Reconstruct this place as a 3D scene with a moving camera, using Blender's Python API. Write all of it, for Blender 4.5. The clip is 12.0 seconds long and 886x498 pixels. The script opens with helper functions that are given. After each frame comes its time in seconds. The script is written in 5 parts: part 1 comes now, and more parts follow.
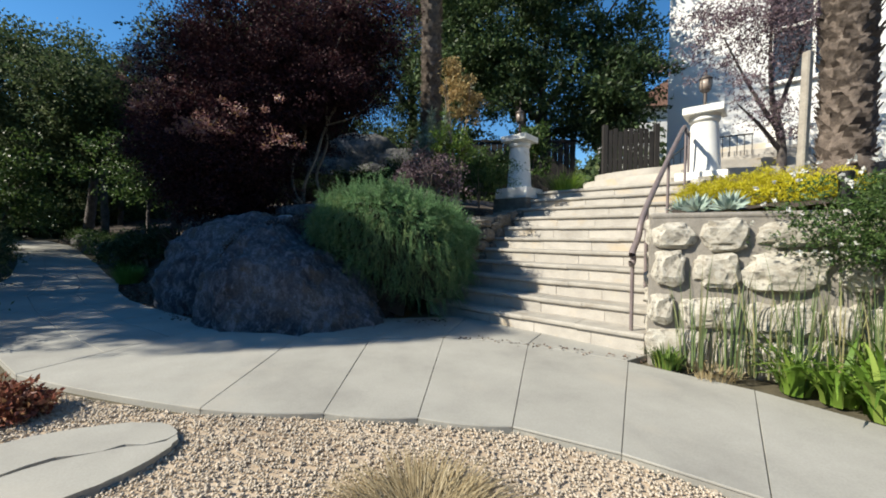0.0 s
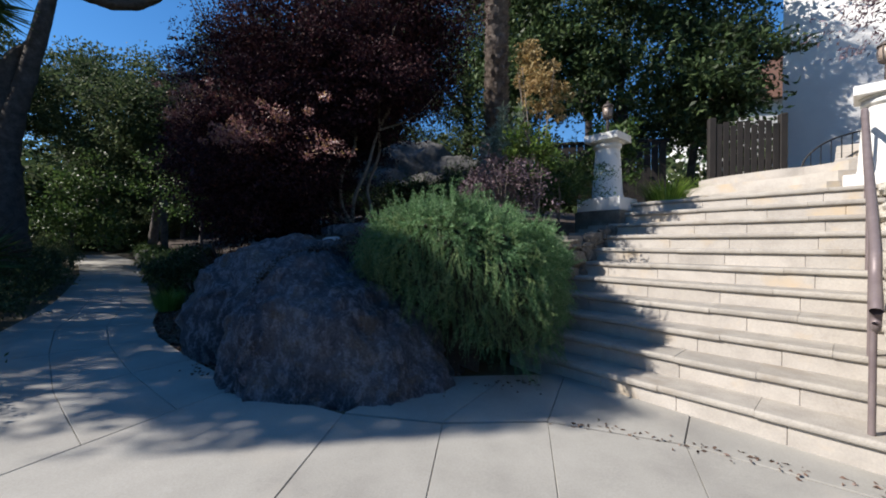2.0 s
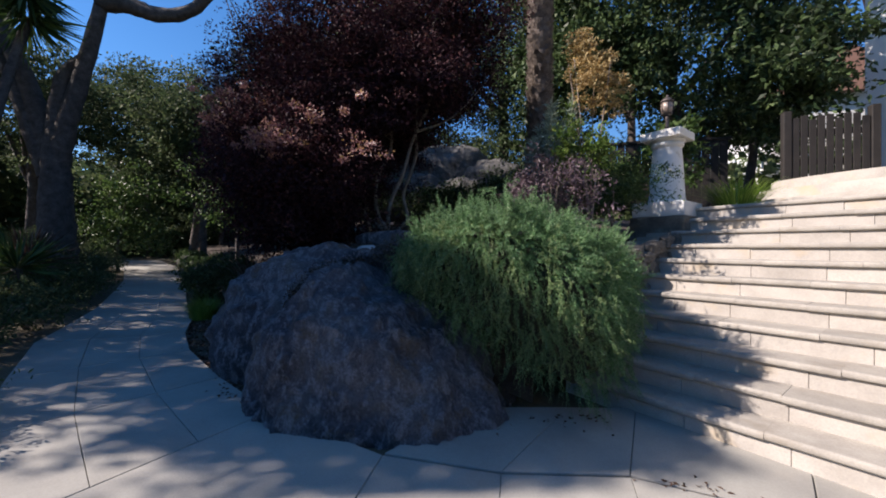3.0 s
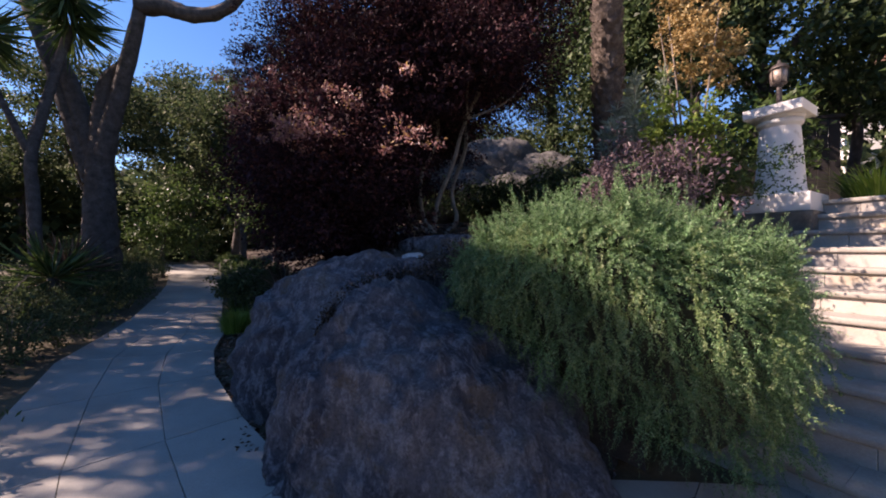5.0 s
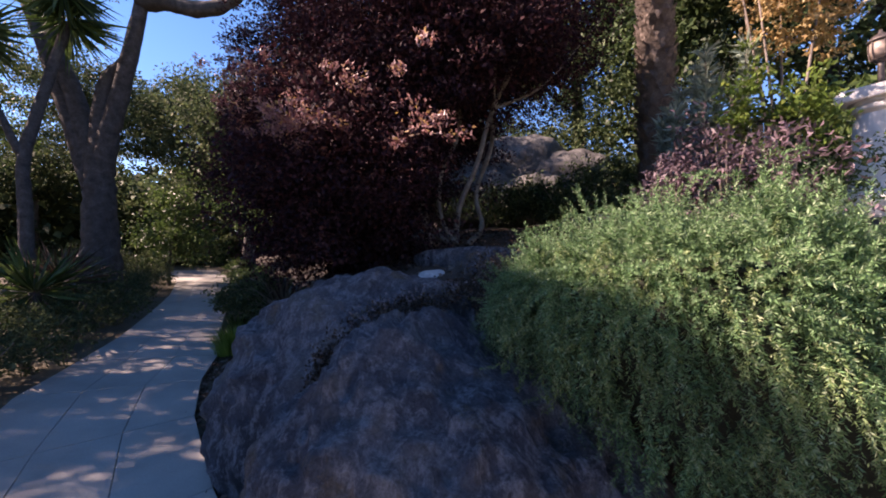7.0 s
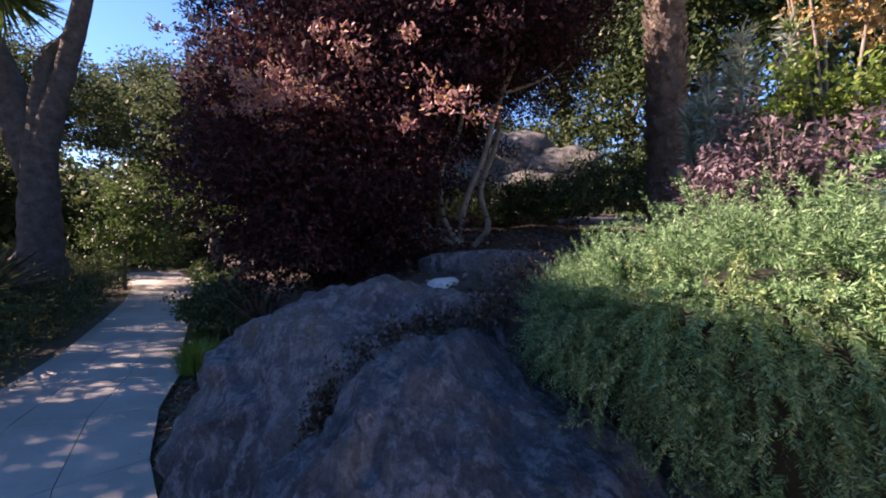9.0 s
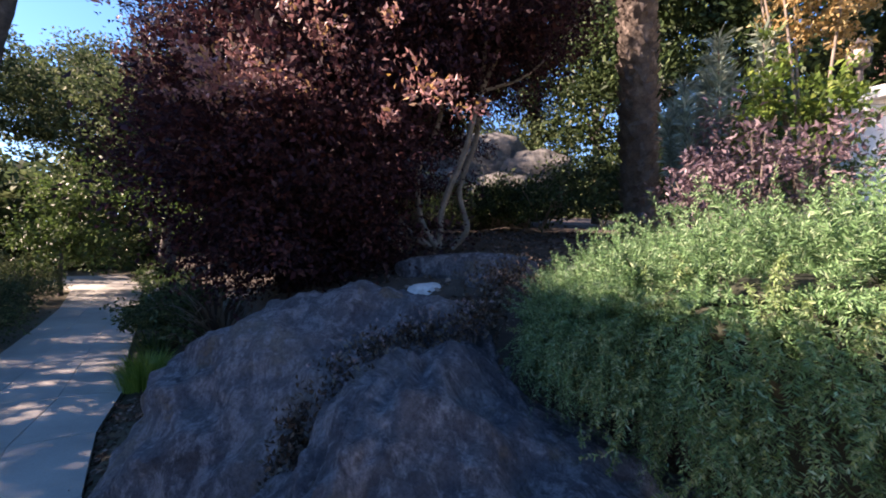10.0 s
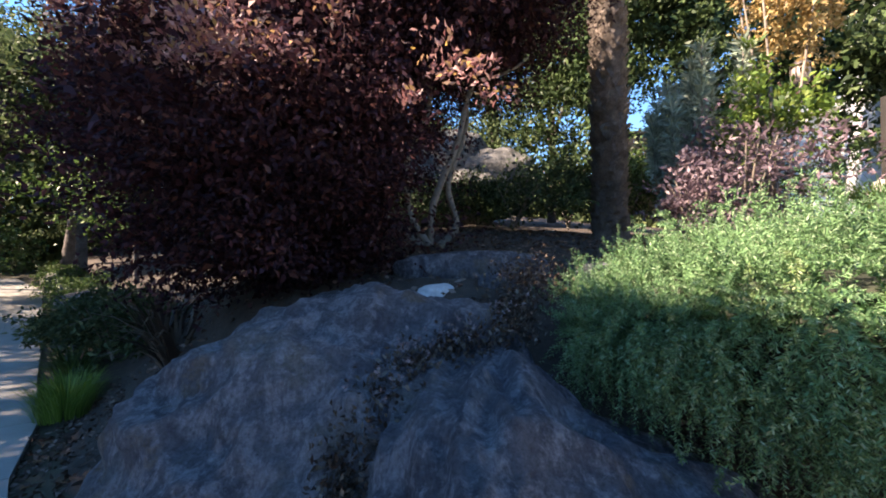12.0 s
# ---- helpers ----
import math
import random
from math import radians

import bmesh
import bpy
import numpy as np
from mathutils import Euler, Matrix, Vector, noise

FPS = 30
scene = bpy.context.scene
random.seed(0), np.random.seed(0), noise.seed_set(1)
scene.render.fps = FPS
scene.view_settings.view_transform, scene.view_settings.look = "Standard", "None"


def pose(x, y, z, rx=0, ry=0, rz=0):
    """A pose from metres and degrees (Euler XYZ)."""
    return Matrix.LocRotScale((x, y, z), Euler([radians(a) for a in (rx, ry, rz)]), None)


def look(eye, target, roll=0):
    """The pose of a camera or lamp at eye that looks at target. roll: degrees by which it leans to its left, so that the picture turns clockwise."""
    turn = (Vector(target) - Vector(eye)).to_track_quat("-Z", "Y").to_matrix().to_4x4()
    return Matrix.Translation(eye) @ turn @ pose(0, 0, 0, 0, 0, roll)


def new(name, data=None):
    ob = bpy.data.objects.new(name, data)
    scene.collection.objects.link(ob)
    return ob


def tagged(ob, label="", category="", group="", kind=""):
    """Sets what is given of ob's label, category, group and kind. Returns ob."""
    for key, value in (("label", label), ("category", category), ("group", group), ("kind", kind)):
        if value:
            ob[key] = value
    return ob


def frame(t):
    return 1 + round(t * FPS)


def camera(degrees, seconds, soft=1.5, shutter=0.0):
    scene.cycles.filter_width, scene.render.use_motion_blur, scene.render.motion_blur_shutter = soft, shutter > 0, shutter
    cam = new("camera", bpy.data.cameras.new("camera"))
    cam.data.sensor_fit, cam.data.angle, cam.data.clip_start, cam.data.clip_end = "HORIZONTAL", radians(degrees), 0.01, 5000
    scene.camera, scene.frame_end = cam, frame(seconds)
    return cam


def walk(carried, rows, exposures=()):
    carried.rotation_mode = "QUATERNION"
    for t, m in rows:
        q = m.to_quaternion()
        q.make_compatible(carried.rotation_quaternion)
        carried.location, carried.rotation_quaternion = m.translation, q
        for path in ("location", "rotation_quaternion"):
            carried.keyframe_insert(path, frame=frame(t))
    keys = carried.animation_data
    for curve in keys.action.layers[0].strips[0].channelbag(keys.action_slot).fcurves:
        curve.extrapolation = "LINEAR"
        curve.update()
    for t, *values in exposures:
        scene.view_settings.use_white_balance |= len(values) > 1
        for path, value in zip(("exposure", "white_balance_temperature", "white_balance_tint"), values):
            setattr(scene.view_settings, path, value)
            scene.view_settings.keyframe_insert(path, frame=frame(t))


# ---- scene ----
cam = camera(99.3, 12.0, soft=1.85)
PATH = [
    (0, (0.355, 0.368, 1.164), (0.19, 2.361, 1.098), 0.3),
    (0.5, (0.332, 0.777, 1.229), (0.094, 2.762, 1.167), 0.3),
    (1, (0.2, 1.065, 1.335), (-0.131, 3.037, 1.285), 0.5),
    (1.5, (-0.025, 1.281, 1.383), (-0.388, 3.247, 1.353), 0.3),
    (2, (-0.172, 1.535, 1.389), (-0.578, 3.493, 1.367), 0.1),
    (2.5, (-0.25, 1.779, 1.413), (-0.724, 3.722, 1.417), -0.0),
    (3, (-0.439, 1.917, 1.436), (-0.994, 3.839, 1.444), 0.3),
    (5, (-0.932, 2.618, 1.522), (-1.661, 4.48, 1.53), -0.2),
    (5.5, (-1.071, 2.73, 1.582), (-1.797, 4.594, 1.588), -0.1),
    (6, (-1.192, 2.896, 1.568), (-1.937, 4.752, 1.571), -0.3),
    (6.5, (-1.245, 3.131, 1.596), (-2.012, 4.978, 1.61), -0.5),
    (7, (-1.305, 3.282, 1.644), (-2.101, 5.117, 1.665), -0.3),
    (9, (-1.764, 3.623, 1.689), (-2.431, 5.508, 1.703), -0.4),
    (9.5, (-1.809, 3.746, 1.688), (-2.37, 5.666, 1.711), -0.7),
    (10, (-1.92, 3.772, 1.697), (-2.419, 5.708, 1.722), -0.3),
    (10.5, (-2.081, 3.745, 1.708), (-2.482, 5.704, 1.734), -0.2),
    (11, (-2.21, 3.726, 1.704), (-2.546, 5.698, 1.719), -0.5),
    (11.5, (-2.313, 3.798, 1.694), (-2.597, 5.777, 1.708), -0.3),
    (12, (-2.408, 3.901, 1.7), (-2.601, 5.891, 1.713), -0.5),
]
EXPOSURES = [(0, 0.82, 7000, 6), (1.5, 0.68, 6600, 10), (3, 0.9, 6900, 20), (5.5, 1.38, 8100, 38), (7.2, 1.68, 8150, 41), (9.2, 2.0, 8200, 38), (12, 2.42, 8400, 23)]
walk(cam, [(t, look(eye, target, roll)) for t, eye, target, roll in PATH], EXPOSURES)

# ---- light ----
SUN_AZ = Vector((-0.92, -0.38, 0)).normalized()
SUN_EL = radians(38)
world = bpy.data.worlds.new("sky")
scene.world = world
world.use_nodes = True
wn = world.node_tree.nodes
sky = wn.new("ShaderNodeTexSky")
sky.sky_type = "NISHITA"
sky.sun_disc = False
sky.sun_elevation = SUN_EL
sky.sun_rotation = math.atan2(SUN_AZ.x, SUN_AZ.y)
sky.air_density, sky.dust_density, sky.ozone_density = 1.0, 0.0, 5.0
wn["Background"].inputs["Strength"].default_value = 0.1
deep = wn.new("ShaderNodeHueSaturation")
deep.inputs["Saturation"].default_value = 1.22
world.node_tree.links.new(sky.outputs["Color"], deep.inputs["Color"])
world.node_tree.links.new(deep.outputs["Color"], wn["Background"].inputs["Color"])
sun_data = bpy.data.lights.new("sun", "SUN")
sun_data.energy, sun_data.angle, sun_data.color = 5.0, radians(0.55), (1.0, 0.955, 0.89)
sun = new("sun", sun_data)
to_sun = Vector((SUN_AZ.x * math.cos(SUN_EL), SUN_AZ.y * math.cos(SUN_EL), math.sin(SUN_EL)))
sun.matrix_world = look(to_sun * 30, (0, 0, 0))


# ---- materials ----
def nodes_of(name):
    m = bpy.data.materials.new(name)
    m.use_nodes = True
    nt = m.node_tree
    return m, nt.nodes, nt.links, nt.nodes["Principled BSDF"]


def ramp(n, l, src, stops):
    r = n.new("ShaderNodeValToRGB")
    e = r.color_ramp.elements
    while len(e) < len(stops):
        e.new(0.5)
    for el, (p, c) in zip(e, stops):
        el.position, el.color = p, (*c, 1)
    l.new(src, r.inputs[0])
    return r.outputs[0]


def noise_tex(n, l, scale, detail=6, rough=0.6, coords="Object", warp=None):
    tc = n.new("ShaderNodeTexCoord")
    t = n.new("ShaderNodeTexNoise")
    t.inputs["Scale"].default_value = scale
    t.inputs["Detail"].default_value = detail
    t.inputs["Roughness"].default_value = rough
    l.new(tc.outputs[coords], t.inputs["Vector"])
    return t.outputs["Fac"]


def mixc(n, l, fac, a, b, mode="MIX"):
    m = n.new("ShaderNodeMix")
    m.data_type, m.blend_type = "RGBA", mode
    for sock, v in ((m.inputs[0], fac), (m.inputs[6], a), (m.inputs[7], b)):
        if hasattr(v, "links") or hasattr(v, "is_linked"):
            l.new(v, sock)
        else:
            sock.default_value = v if isinstance(v, (int, float)) else (*v, 1)
    return m.outputs[2]


def bump(n, l, b, height, strength, dist):
    k = n.new("ShaderNodeBump")
    k.inputs["Strength"].default_value, k.inputs["Distance"].default_value = strength, dist
    l.new(height, k.inputs["Height"])
    l.new(k.outputs[0], b.inputs["Normal"])
    return k


def surface(name, stops, scale=3.0, fine=40.0, fine_amt=0.35, rough=0.85, metal=0.0, bump_amt=0.4, bump_dist=0.01, vary=0.0, spots=None, coords="Object"):
    """A two-scale material: large blotches from a ramp, fine grain over it, relief from both."""
    m, n, l, b = nodes_of(name)
    big = noise_tex(n, l, scale, 7, 0.62, coords)
    small = noise_tex(n, l, fine, 5, 0.7, coords)
    col = ramp(n, l, big, stops)
    g = ramp(n, l, small, [(0.3, (1 - fine_amt,) * 3), (0.7, (1.0,) * 3)])
    col = mixc(n, l, 1.0, col, g, "MULTIPLY")
    if vary:
        oi = n.new("ShaderNodeObjectInfo")
        v = ramp(n, l, oi.outputs["Random"], [(0.0, (1 - vary,) * 3), (1.0, (1.0,) * 3)])
        col = mixc(n, l, 1.0, col, v, "MULTIPLY")
    if spots:
        sc, lo, hi, c = spots
        s = noise_tex(n, l, sc, 4, 0.55, coords)
        f = ramp(n, l, s, [(lo, (0, 0, 0)), (hi, (1, 1, 1))])
        col = mixc(n, l, f, col, c)
    l.new(col, b.inputs["Base Color"])
    b.inputs["Roughness"].default_value, b.inputs["Metallic"].default_value = rough, metal
    add = n.new("ShaderNodeMath")
    add.operation = "MULTIPLY_ADD"
    l.new(small, add.inputs[0])
    add.inputs[1].default_value = 0.4
    l.new(big, add.inputs[2])
    bump(n, l, b, add.outputs[0], bump_amt, bump_dist)
    return m


def leaf(name, stops, rough=0.5, glow=0.35, spec=0.3):
    """Leaves: a colour of its own for every leaf, gloss on top, light through them."""
    m, n, l, b = nodes_of(name)
    g = n.new("ShaderNodeNewGeometry")
    col = ramp(n, l, g.outputs["Random Per Island"], stops)
    patch = noise_tex(n, l, 1.7, 3, 0.5)
    shade = ramp(n, l, patch, [(0.3, (0.7, 0.7, 0.7)), (0.7, (1.15, 1.15, 1.15))])
    col = mixc(n, l, 1.0, col, shade, "MULTIPLY")
    l.new(col, b.inputs["Base Color"])
    b.inputs["Roughness"].default_value = rough
    b.inputs["Specular IOR Level"].default_value = spec
    tr = n.new("ShaderNodeBsdfTranslucent")
    l.new(col, tr.inputs["Color"])
    mx = n.new("ShaderNodeMixShader")
    mx.inputs[0].default_value = glow
    out = n["Material Output"]
    l.new(b.outputs[0], mx.inputs[1])
    l.new(tr.outputs[0], mx.inputs[2])
    l.new(mx.outputs[0], out.inputs["Surface"])
    return m


CONCRETE = surface("concrete", [(0.25, (0.27, 0.258, 0.232)), (0.5, (0.35, 0.338, 0.3)), (0.8, (0.42, 0.405, 0.362))], 1.6, 90, 0.2, 0.85, 0, 0.25, 0.004, 0.08, (0.9, 0.58, 0.75, (0.36, 0.33, 0.28)), "Object")
JOINT = surface("joint_soil", [(0.3, (0.08, 0.072, 0.06)), (0.7, (0.14, 0.125, 0.10))], 9, 60)
GRAVEL = surface("gravel_stone", [(0.2, (0.30, 0.22, 0.15)), (0.5, (0.46, 0.36, 0.26)), (0.8, (0.58, 0.50, 0.40))], 2.0, 50, 0.25)
STEP = surface("step_stone", [(0.25, (0.36, 0.33, 0.29)), (0.55, (0.47, 0.435, 0.385)), (0.8, (0.53, 0.495, 0.44))], 4, 70, 0.22, 0.8, 0, 0.3, 0.004, 0.16, (2.2, 0.56, 0.7, (0.43, 0.35, 0.25)))
NOSING = surface("nosing_stone", [(0.25, (0.30, 0.275, 0.24)), (0.55, (0.40, 0.37, 0.32)), (0.8, (0.47, 0.44, 0.38))], 5, 80, 0.25, 0.8, 0, 0.3, 0.004, 0.14, (3.1, 0.55, 0.7, (0.25, 0.22, 0.18)))
MORTAR = surface("mortar", [(0.3, (0.22, 0.20, 0.17)), (0.7, (0.34, 0.31, 0.27))], 6, 60)
RUBBLE = surface("rubble_stone", [(0.25, (0.36, 0.31, 0.24)), (0.5, (0.55, 0.51, 0.43)), (0.78, (0.68, 0.65, 0.57))], 5, 30, 0.35, 0.85, 0, 0.7, 0.02, 0.2, (7, 0.56, 0.66, (0.20, 0.18, 0.15)))
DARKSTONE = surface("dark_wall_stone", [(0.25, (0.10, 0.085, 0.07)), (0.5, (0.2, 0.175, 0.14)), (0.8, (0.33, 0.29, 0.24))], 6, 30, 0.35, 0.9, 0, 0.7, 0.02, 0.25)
SOIL = surface("mulch_soil", [(0.3, (0.035, 0.025, 0.018)), (0.6, (0.085, 0.06, 0.045)), (0.85, (0.15, 0.11, 0.08))], 5, 55, 0.5, 0.95, 0, 0.8, 0.02)
EARTH = surface("earth", [(0.3, (0.07, 0.06, 0.035)), (0.55, (0.12, 0.10, 0.06)), (0.8, (0.18, 0.15, 0.09))], 0.8, 30, 0.45, 0.95, 0, 0.8, 0.03)
PAINT = surface("white_masonry_paint", [(0.3, (0.70, 0.68, 0.62)), (0.6, (0.80, 0.785, 0.74)), (0.8, (0.82, 0.81, 0.77))], 3, 60, 0.07, 0.7, 0, 0.2, 0.003, 0, (6, 0.62, 0.72, (0.58, 0.55, 0.49)))
STUCCO = surface("stucco", [(0.3, (0.64, 0.64, 0.63)), (0.7, (0.76, 0.755, 0.73))], 1.2, 120, 0.12, 0.9, 0, 0.5, 0.006)
RAILPAINT = surface("rail_paint", [(0.3, (0.16, 0.125, 0.125)), (0.7, (0.22, 0.18, 0.175))], 8, 80, 0.15, 0.5, 0.2, 0.15, 0.002)
IRON = surface("black_iron", [(0.3, (0.012, 0.012, 0.012)), (0.7, (0.03, 0.03, 0.03))], 8, 60, 0.2, 0.5, 0.6)
COPPER = surface("weathered_copper", [(0.3, (0.07, 0.055, 0.048)), (0.6, (0.12, 0.10, 0.09)), (0.8, (0.18, 0.165, 0.15))], 14, 80, 0.3, 0.55, 0.5)
GATEWOOD = surface("dark_gate_wood", [(0.3, (0.012, 0.010, 0.009)), (0.7, (0.026, 0.021, 0.018))], 6, 60, 0.4, 0.8)
STAKE = surface("grey_stake_wood", [(0.3, (0.26, 0.23, 0.19)), (0.7, (0.42, 0.38, 0.32))], 8, 60, 0.3, 0.85)
BARK = surface("grey_bark", [(0.3, (0.06, 0.05, 0.045)), (0.55, (0.13, 0.11, 0.10)), (0.8, (0.22, 0.19, 0.17))], 7, 40, 0.5, 0.95, 0, 0.9, 0.03)
PLUMBARK = surface("smooth_brown_bark", [(0.3, (0.15, 0.12, 0.09)), (0.6, (0.29, 0.245, 0.2)), (0.85, (0.44, 0.39, 0.32))], 9, 50, 0.4, 0.9, 0, 0.6, 0.01)
PALMBARK = surface("palm_bark", [(0.3, (0.10, 0.075, 0.06)), (0.55, (0.2, 0.155, 0.125)), (0.8, (0.32, 0.26, 0.21))], 9, 45, 0.5, 0.95, 0, 0.9, 0.03)
ROOFTILE = surface("clay_roof", [(0.3, (0.25, 0.13, 0.09)), (0.7, (0.36, 0.2, 0.14))], 6, 50)


def boulder_material():
    """Fractured blue-grey stone: dark beds, pale lichen crusts, rust, fine pits."""
    m, n, l, b = nodes_of("blue_grey_boulder")
    big = noise_tex(n, l, 1.6, 10, 0.7)
    mid = noise_tex(n, l, 10.5, 10, 0.72)
    fine = noise_tex(n, l, 46, 8, 0.8)
    for fac, amount in ((big, 0.35), (mid, 0.25)):
        fac.node.inputs["Distortion"].default_value = amount
    ridge = noise_tex(n, l, 8.5, 9, 0.75)
    ridge.node.noise_type = "RIDGED_MULTIFRACTAL"
    for fac, stretch in ((mid, (1.25, 1.25, 0.6)), (ridge, (1.3, 1.3, 0.45))):
        turn = n.new("ShaderNodeMapping")
        turn.inputs["Rotation"].default_value = (0.35, 0.5, 0.2)
        turn.inputs["Scale"].default_value = stretch
        source = fac.node.inputs["Vector"].links[0].from_socket
        l.new(source, turn.inputs["Vector"])
        l.new(turn.outputs["Vector"], fac.node.inputs["Vector"])
    col = ramp(n, l, big, [(0.36, (0.06, 0.062, 0.074)), (0.46, (0.11, 0.115, 0.138)), (0.54, (0.175, 0.178, 0.2)), (0.66, (0.24, 0.218, 0.195))])
    lichen = ramp(n, l, mid, [(0.48, (0, 0, 0)), (0.58, (0.85, 0.85, 0.85))])
    col = mixc(n, l, lichen, col, (0.36, 0.36, 0.385))
    rust = noise_tex(n, l, 2.3, 7, 0.7)
    rf = ramp(n, l, rust, [(0.57, (0, 0, 0)), (0.63, (0.6, 0.6, 0.6))])
    col = mixc(n, l, rf, col, (0.24, 0.17, 0.11))
    grain = ramp(n, l, fine, [(0.34, (0.45, 0.45, 0.47)), (0.62, (1.2, 1.2, 1.2))])
    col = mixc(n, l, 1.0, col, grain, "MULTIPLY")
    l.new(col, b.inputs["Base Color"])
    b.inputs["Roughness"].default_value = 0.9
    s = n.new("ShaderNodeMath")
    s.operation = "MULTIPLY_ADD"
    l.new(fine, s.inputs[0])
    s.inputs[1].default_value = 0.35
    l.new(mid, s.inputs[2])
    s2 = n.new("ShaderNodeMath")
    s2.operation = "MULTIPLY_ADD"
    l.new(ridge, s2.inputs[0])
    s2.inputs[1].default_value = 0.5
    l.new(s.outputs[0], s2.inputs[2])
    bump(n, l, b, s2.outputs[0], 1.0, 0.14)
    return m


BOULDER = boulder_material()
PALESTONE = surface("pale_stone", [(0.3, (0.42, 0.41, 0.40)), (0.7, (0.62, 0.61, 0.6))], 6, 40, 0.25)
PALEROCK = surface("pale_lichen_rock", [(0.3, (0.08, 0.078, 0.075)), (0.5, (0.16, 0.155, 0.145)), (0.75, (0.3, 0.29, 0.265))], 3.5, 20, 0.5, 0.9, 0, 1.0, 0.08)
L_PLUM = leaf("plum_leaf", [(0.0, (0.022, 0.01, 0.014)), (0.5, (0.043, 0.018, 0.024)), (0.85, (0.08, 0.031, 0.038)), (1.0, (0.13, 0.06, 0.05))], 0.65, 0.25, 0.12)
# brighter plum leaf for young tips, with sunlight put into its colour
L_PLUMLIT = leaf("sunlit_young_plum_leaf", [(0.0, (0.16, 0.06, 0.065)), (0.4, (0.3, 0.14, 0.135)), (0.8, (0.44, 0.25, 0.23)), (1.0, (0.46, 0.28, 0.08))], 0.45, 0.3, 0.35)
L_ROSE = leaf("rosemary_leaf", [(0.0, (0.038, 0.082, 0.036)), (0.4, (0.118, 0.25, 0.1)), (0.8, (0.2, 0.365, 0.16)), (1.0, (0.34, 0.45, 0.27))], 0.5, 0.28, 0.25)
L_SHOOT = leaf("rosemary_shoot", [(0.0, (0.1, 0.17, 0.06)), (0.6, (0.2, 0.3, 0.11)), (1.0, (0.38, 0.45, 0.25))], 0.5, 0.28, 0.25)
L_MAGNOLIA = leaf("glossy_green_leaf", [(0.0, (0.024, 0.044, 0.018)), (0.6, (0.048, 0.085, 0.03)), (1.0, (0.115, 0.165, 0.068))], 0.48, 0.3, 0.22)
L_OAK = leaf("oak_leaf", [(0.0, (0.036, 0.058, 0.028)), (0.6, (0.074, 0.112, 0.05)), (1.0, (0.15, 0.18, 0.08))], 0.65, 0.32, 0.12)
L_BRIGHT = leaf("bright_green_leaf", [(0.0, (0.07, 0.13, 0.03)), (0.6, (0.13, 0.22, 0.045)), (1.0, (0.24, 0.30, 0.07))], 0.45, 0.4)
L_GREEN = leaf("mid_green_leaf", [(0.0, (0.035, 0.07, 0.02)), (0.6, (0.07, 0.13, 0.035)), (1.0, (0.13, 0.19, 0.06))], 0.45, 0.35)
L_GOLD = leaf("golden_dry_leaf", [(0.0, (0.26, 0.16, 0.06)), (0.5, (0.42, 0.29, 0.12)), (1.0, (0.55, 0.44, 0.22))], 0.5, 0.35)
L_PURPLE = leaf("purple_grey_leaf", [(0.0, (0.09, 0.058, 0.072)), (0.6, (0.165, 0.115, 0.135)), (1.0, (0.3, 0.225, 0.24))], 0.5, 0.3)
L_BLUE = leaf("blue_green_leaf", [(0.0, (0.16, 0.22, 0.17)), (0.6, (0.3, 0.38, 0.29)), (1.0, (0.5, 0.56, 0.44))], 0.5, 0.3)
L_PINK = leaf("pale_pink_petal", [(0.0, (0.3, 0.2, 0.2)), (1.0, (0.52, 0.42, 0.42))], 0.6, 0.3)
L_YELLOW = leaf("yellow_groundcover_leaf", [(0.0, (0.42, 0.38, 0.02)), (0.5, (0.6, 0.53, 0.03)), (1.0, (0.72, 0.65, 0.07))], 0.5, 0.4)
L_SILVER = leaf("silver_succulent_leaf", [(0.0, (0.24, 0.33, 0.28)), (1.0, (0.45, 0.55, 0.48))], 0.5, 0.15)
L_STRAP = leaf("strap_leaf", [(0.0, (0.10, 0.19, 0.03)), (0.5, (0.19, 0.32, 0.05)), (1.0, (0.33, 0.43, 0.10))], 0.4, 0.4)
L_REED = leaf("reed_stalk", [(0.0, (0.10, 0.15, 0.06)), (0.7, (0.18, 0.24, 0.10)), (1.0, (0.4, 0.34, 0.18))], 0.5, 0.25)
L_DRY = leaf("dry_grass_leaf", [(0.0, (0.28, 0.21, 0.11)), (0.6, (0.42, 0.34, 0.2)), (1.0, (0.55, 0.46, 0.3))], 0.6, 0.3)
L_LITTER = leaf("fallen_leaf", [(0.0, (0.06, 0.035, 0.025)), (0.6, (0.14, 0.085, 0.06)), (1.0, (0.34, 0.24, 0.2))], 0.7, 0.15)
L_RED = leaf("reddish_succulent_leaf", [(0.0, (0.16, 0.05, 0.035)), (0.6, (0.27, 0.10, 0.07)), (1.0, (0.33, 0.2, 0.1))], 0.5, 0.25)
L_FLAX = leaf("dark_flax_leaf", [(0.0, (0.05, 0.03, 0.025)), (0.6, (0.11, 0.07, 0.05)), (1.0, (0.28, 0.22, 0.17))], 0.4, 0.25)
PETAL = leaf("white_petal", [(0.0, (0.7, 0.7, 0.64)), (1.0, (0.82, 0.82, 0.78))], 0.6, 0.3)


# ---- mesh helpers ----
def thing(name, loc=(0, 0, 0), rz=0, label="", category="", group="", kind=""):
    ob = new(name)
    ob.empty_display_size = 0.1
    ob.matrix_basis = pose(*loc, 0, 0, rz)
    return tagged(ob, label, category, group, kind)


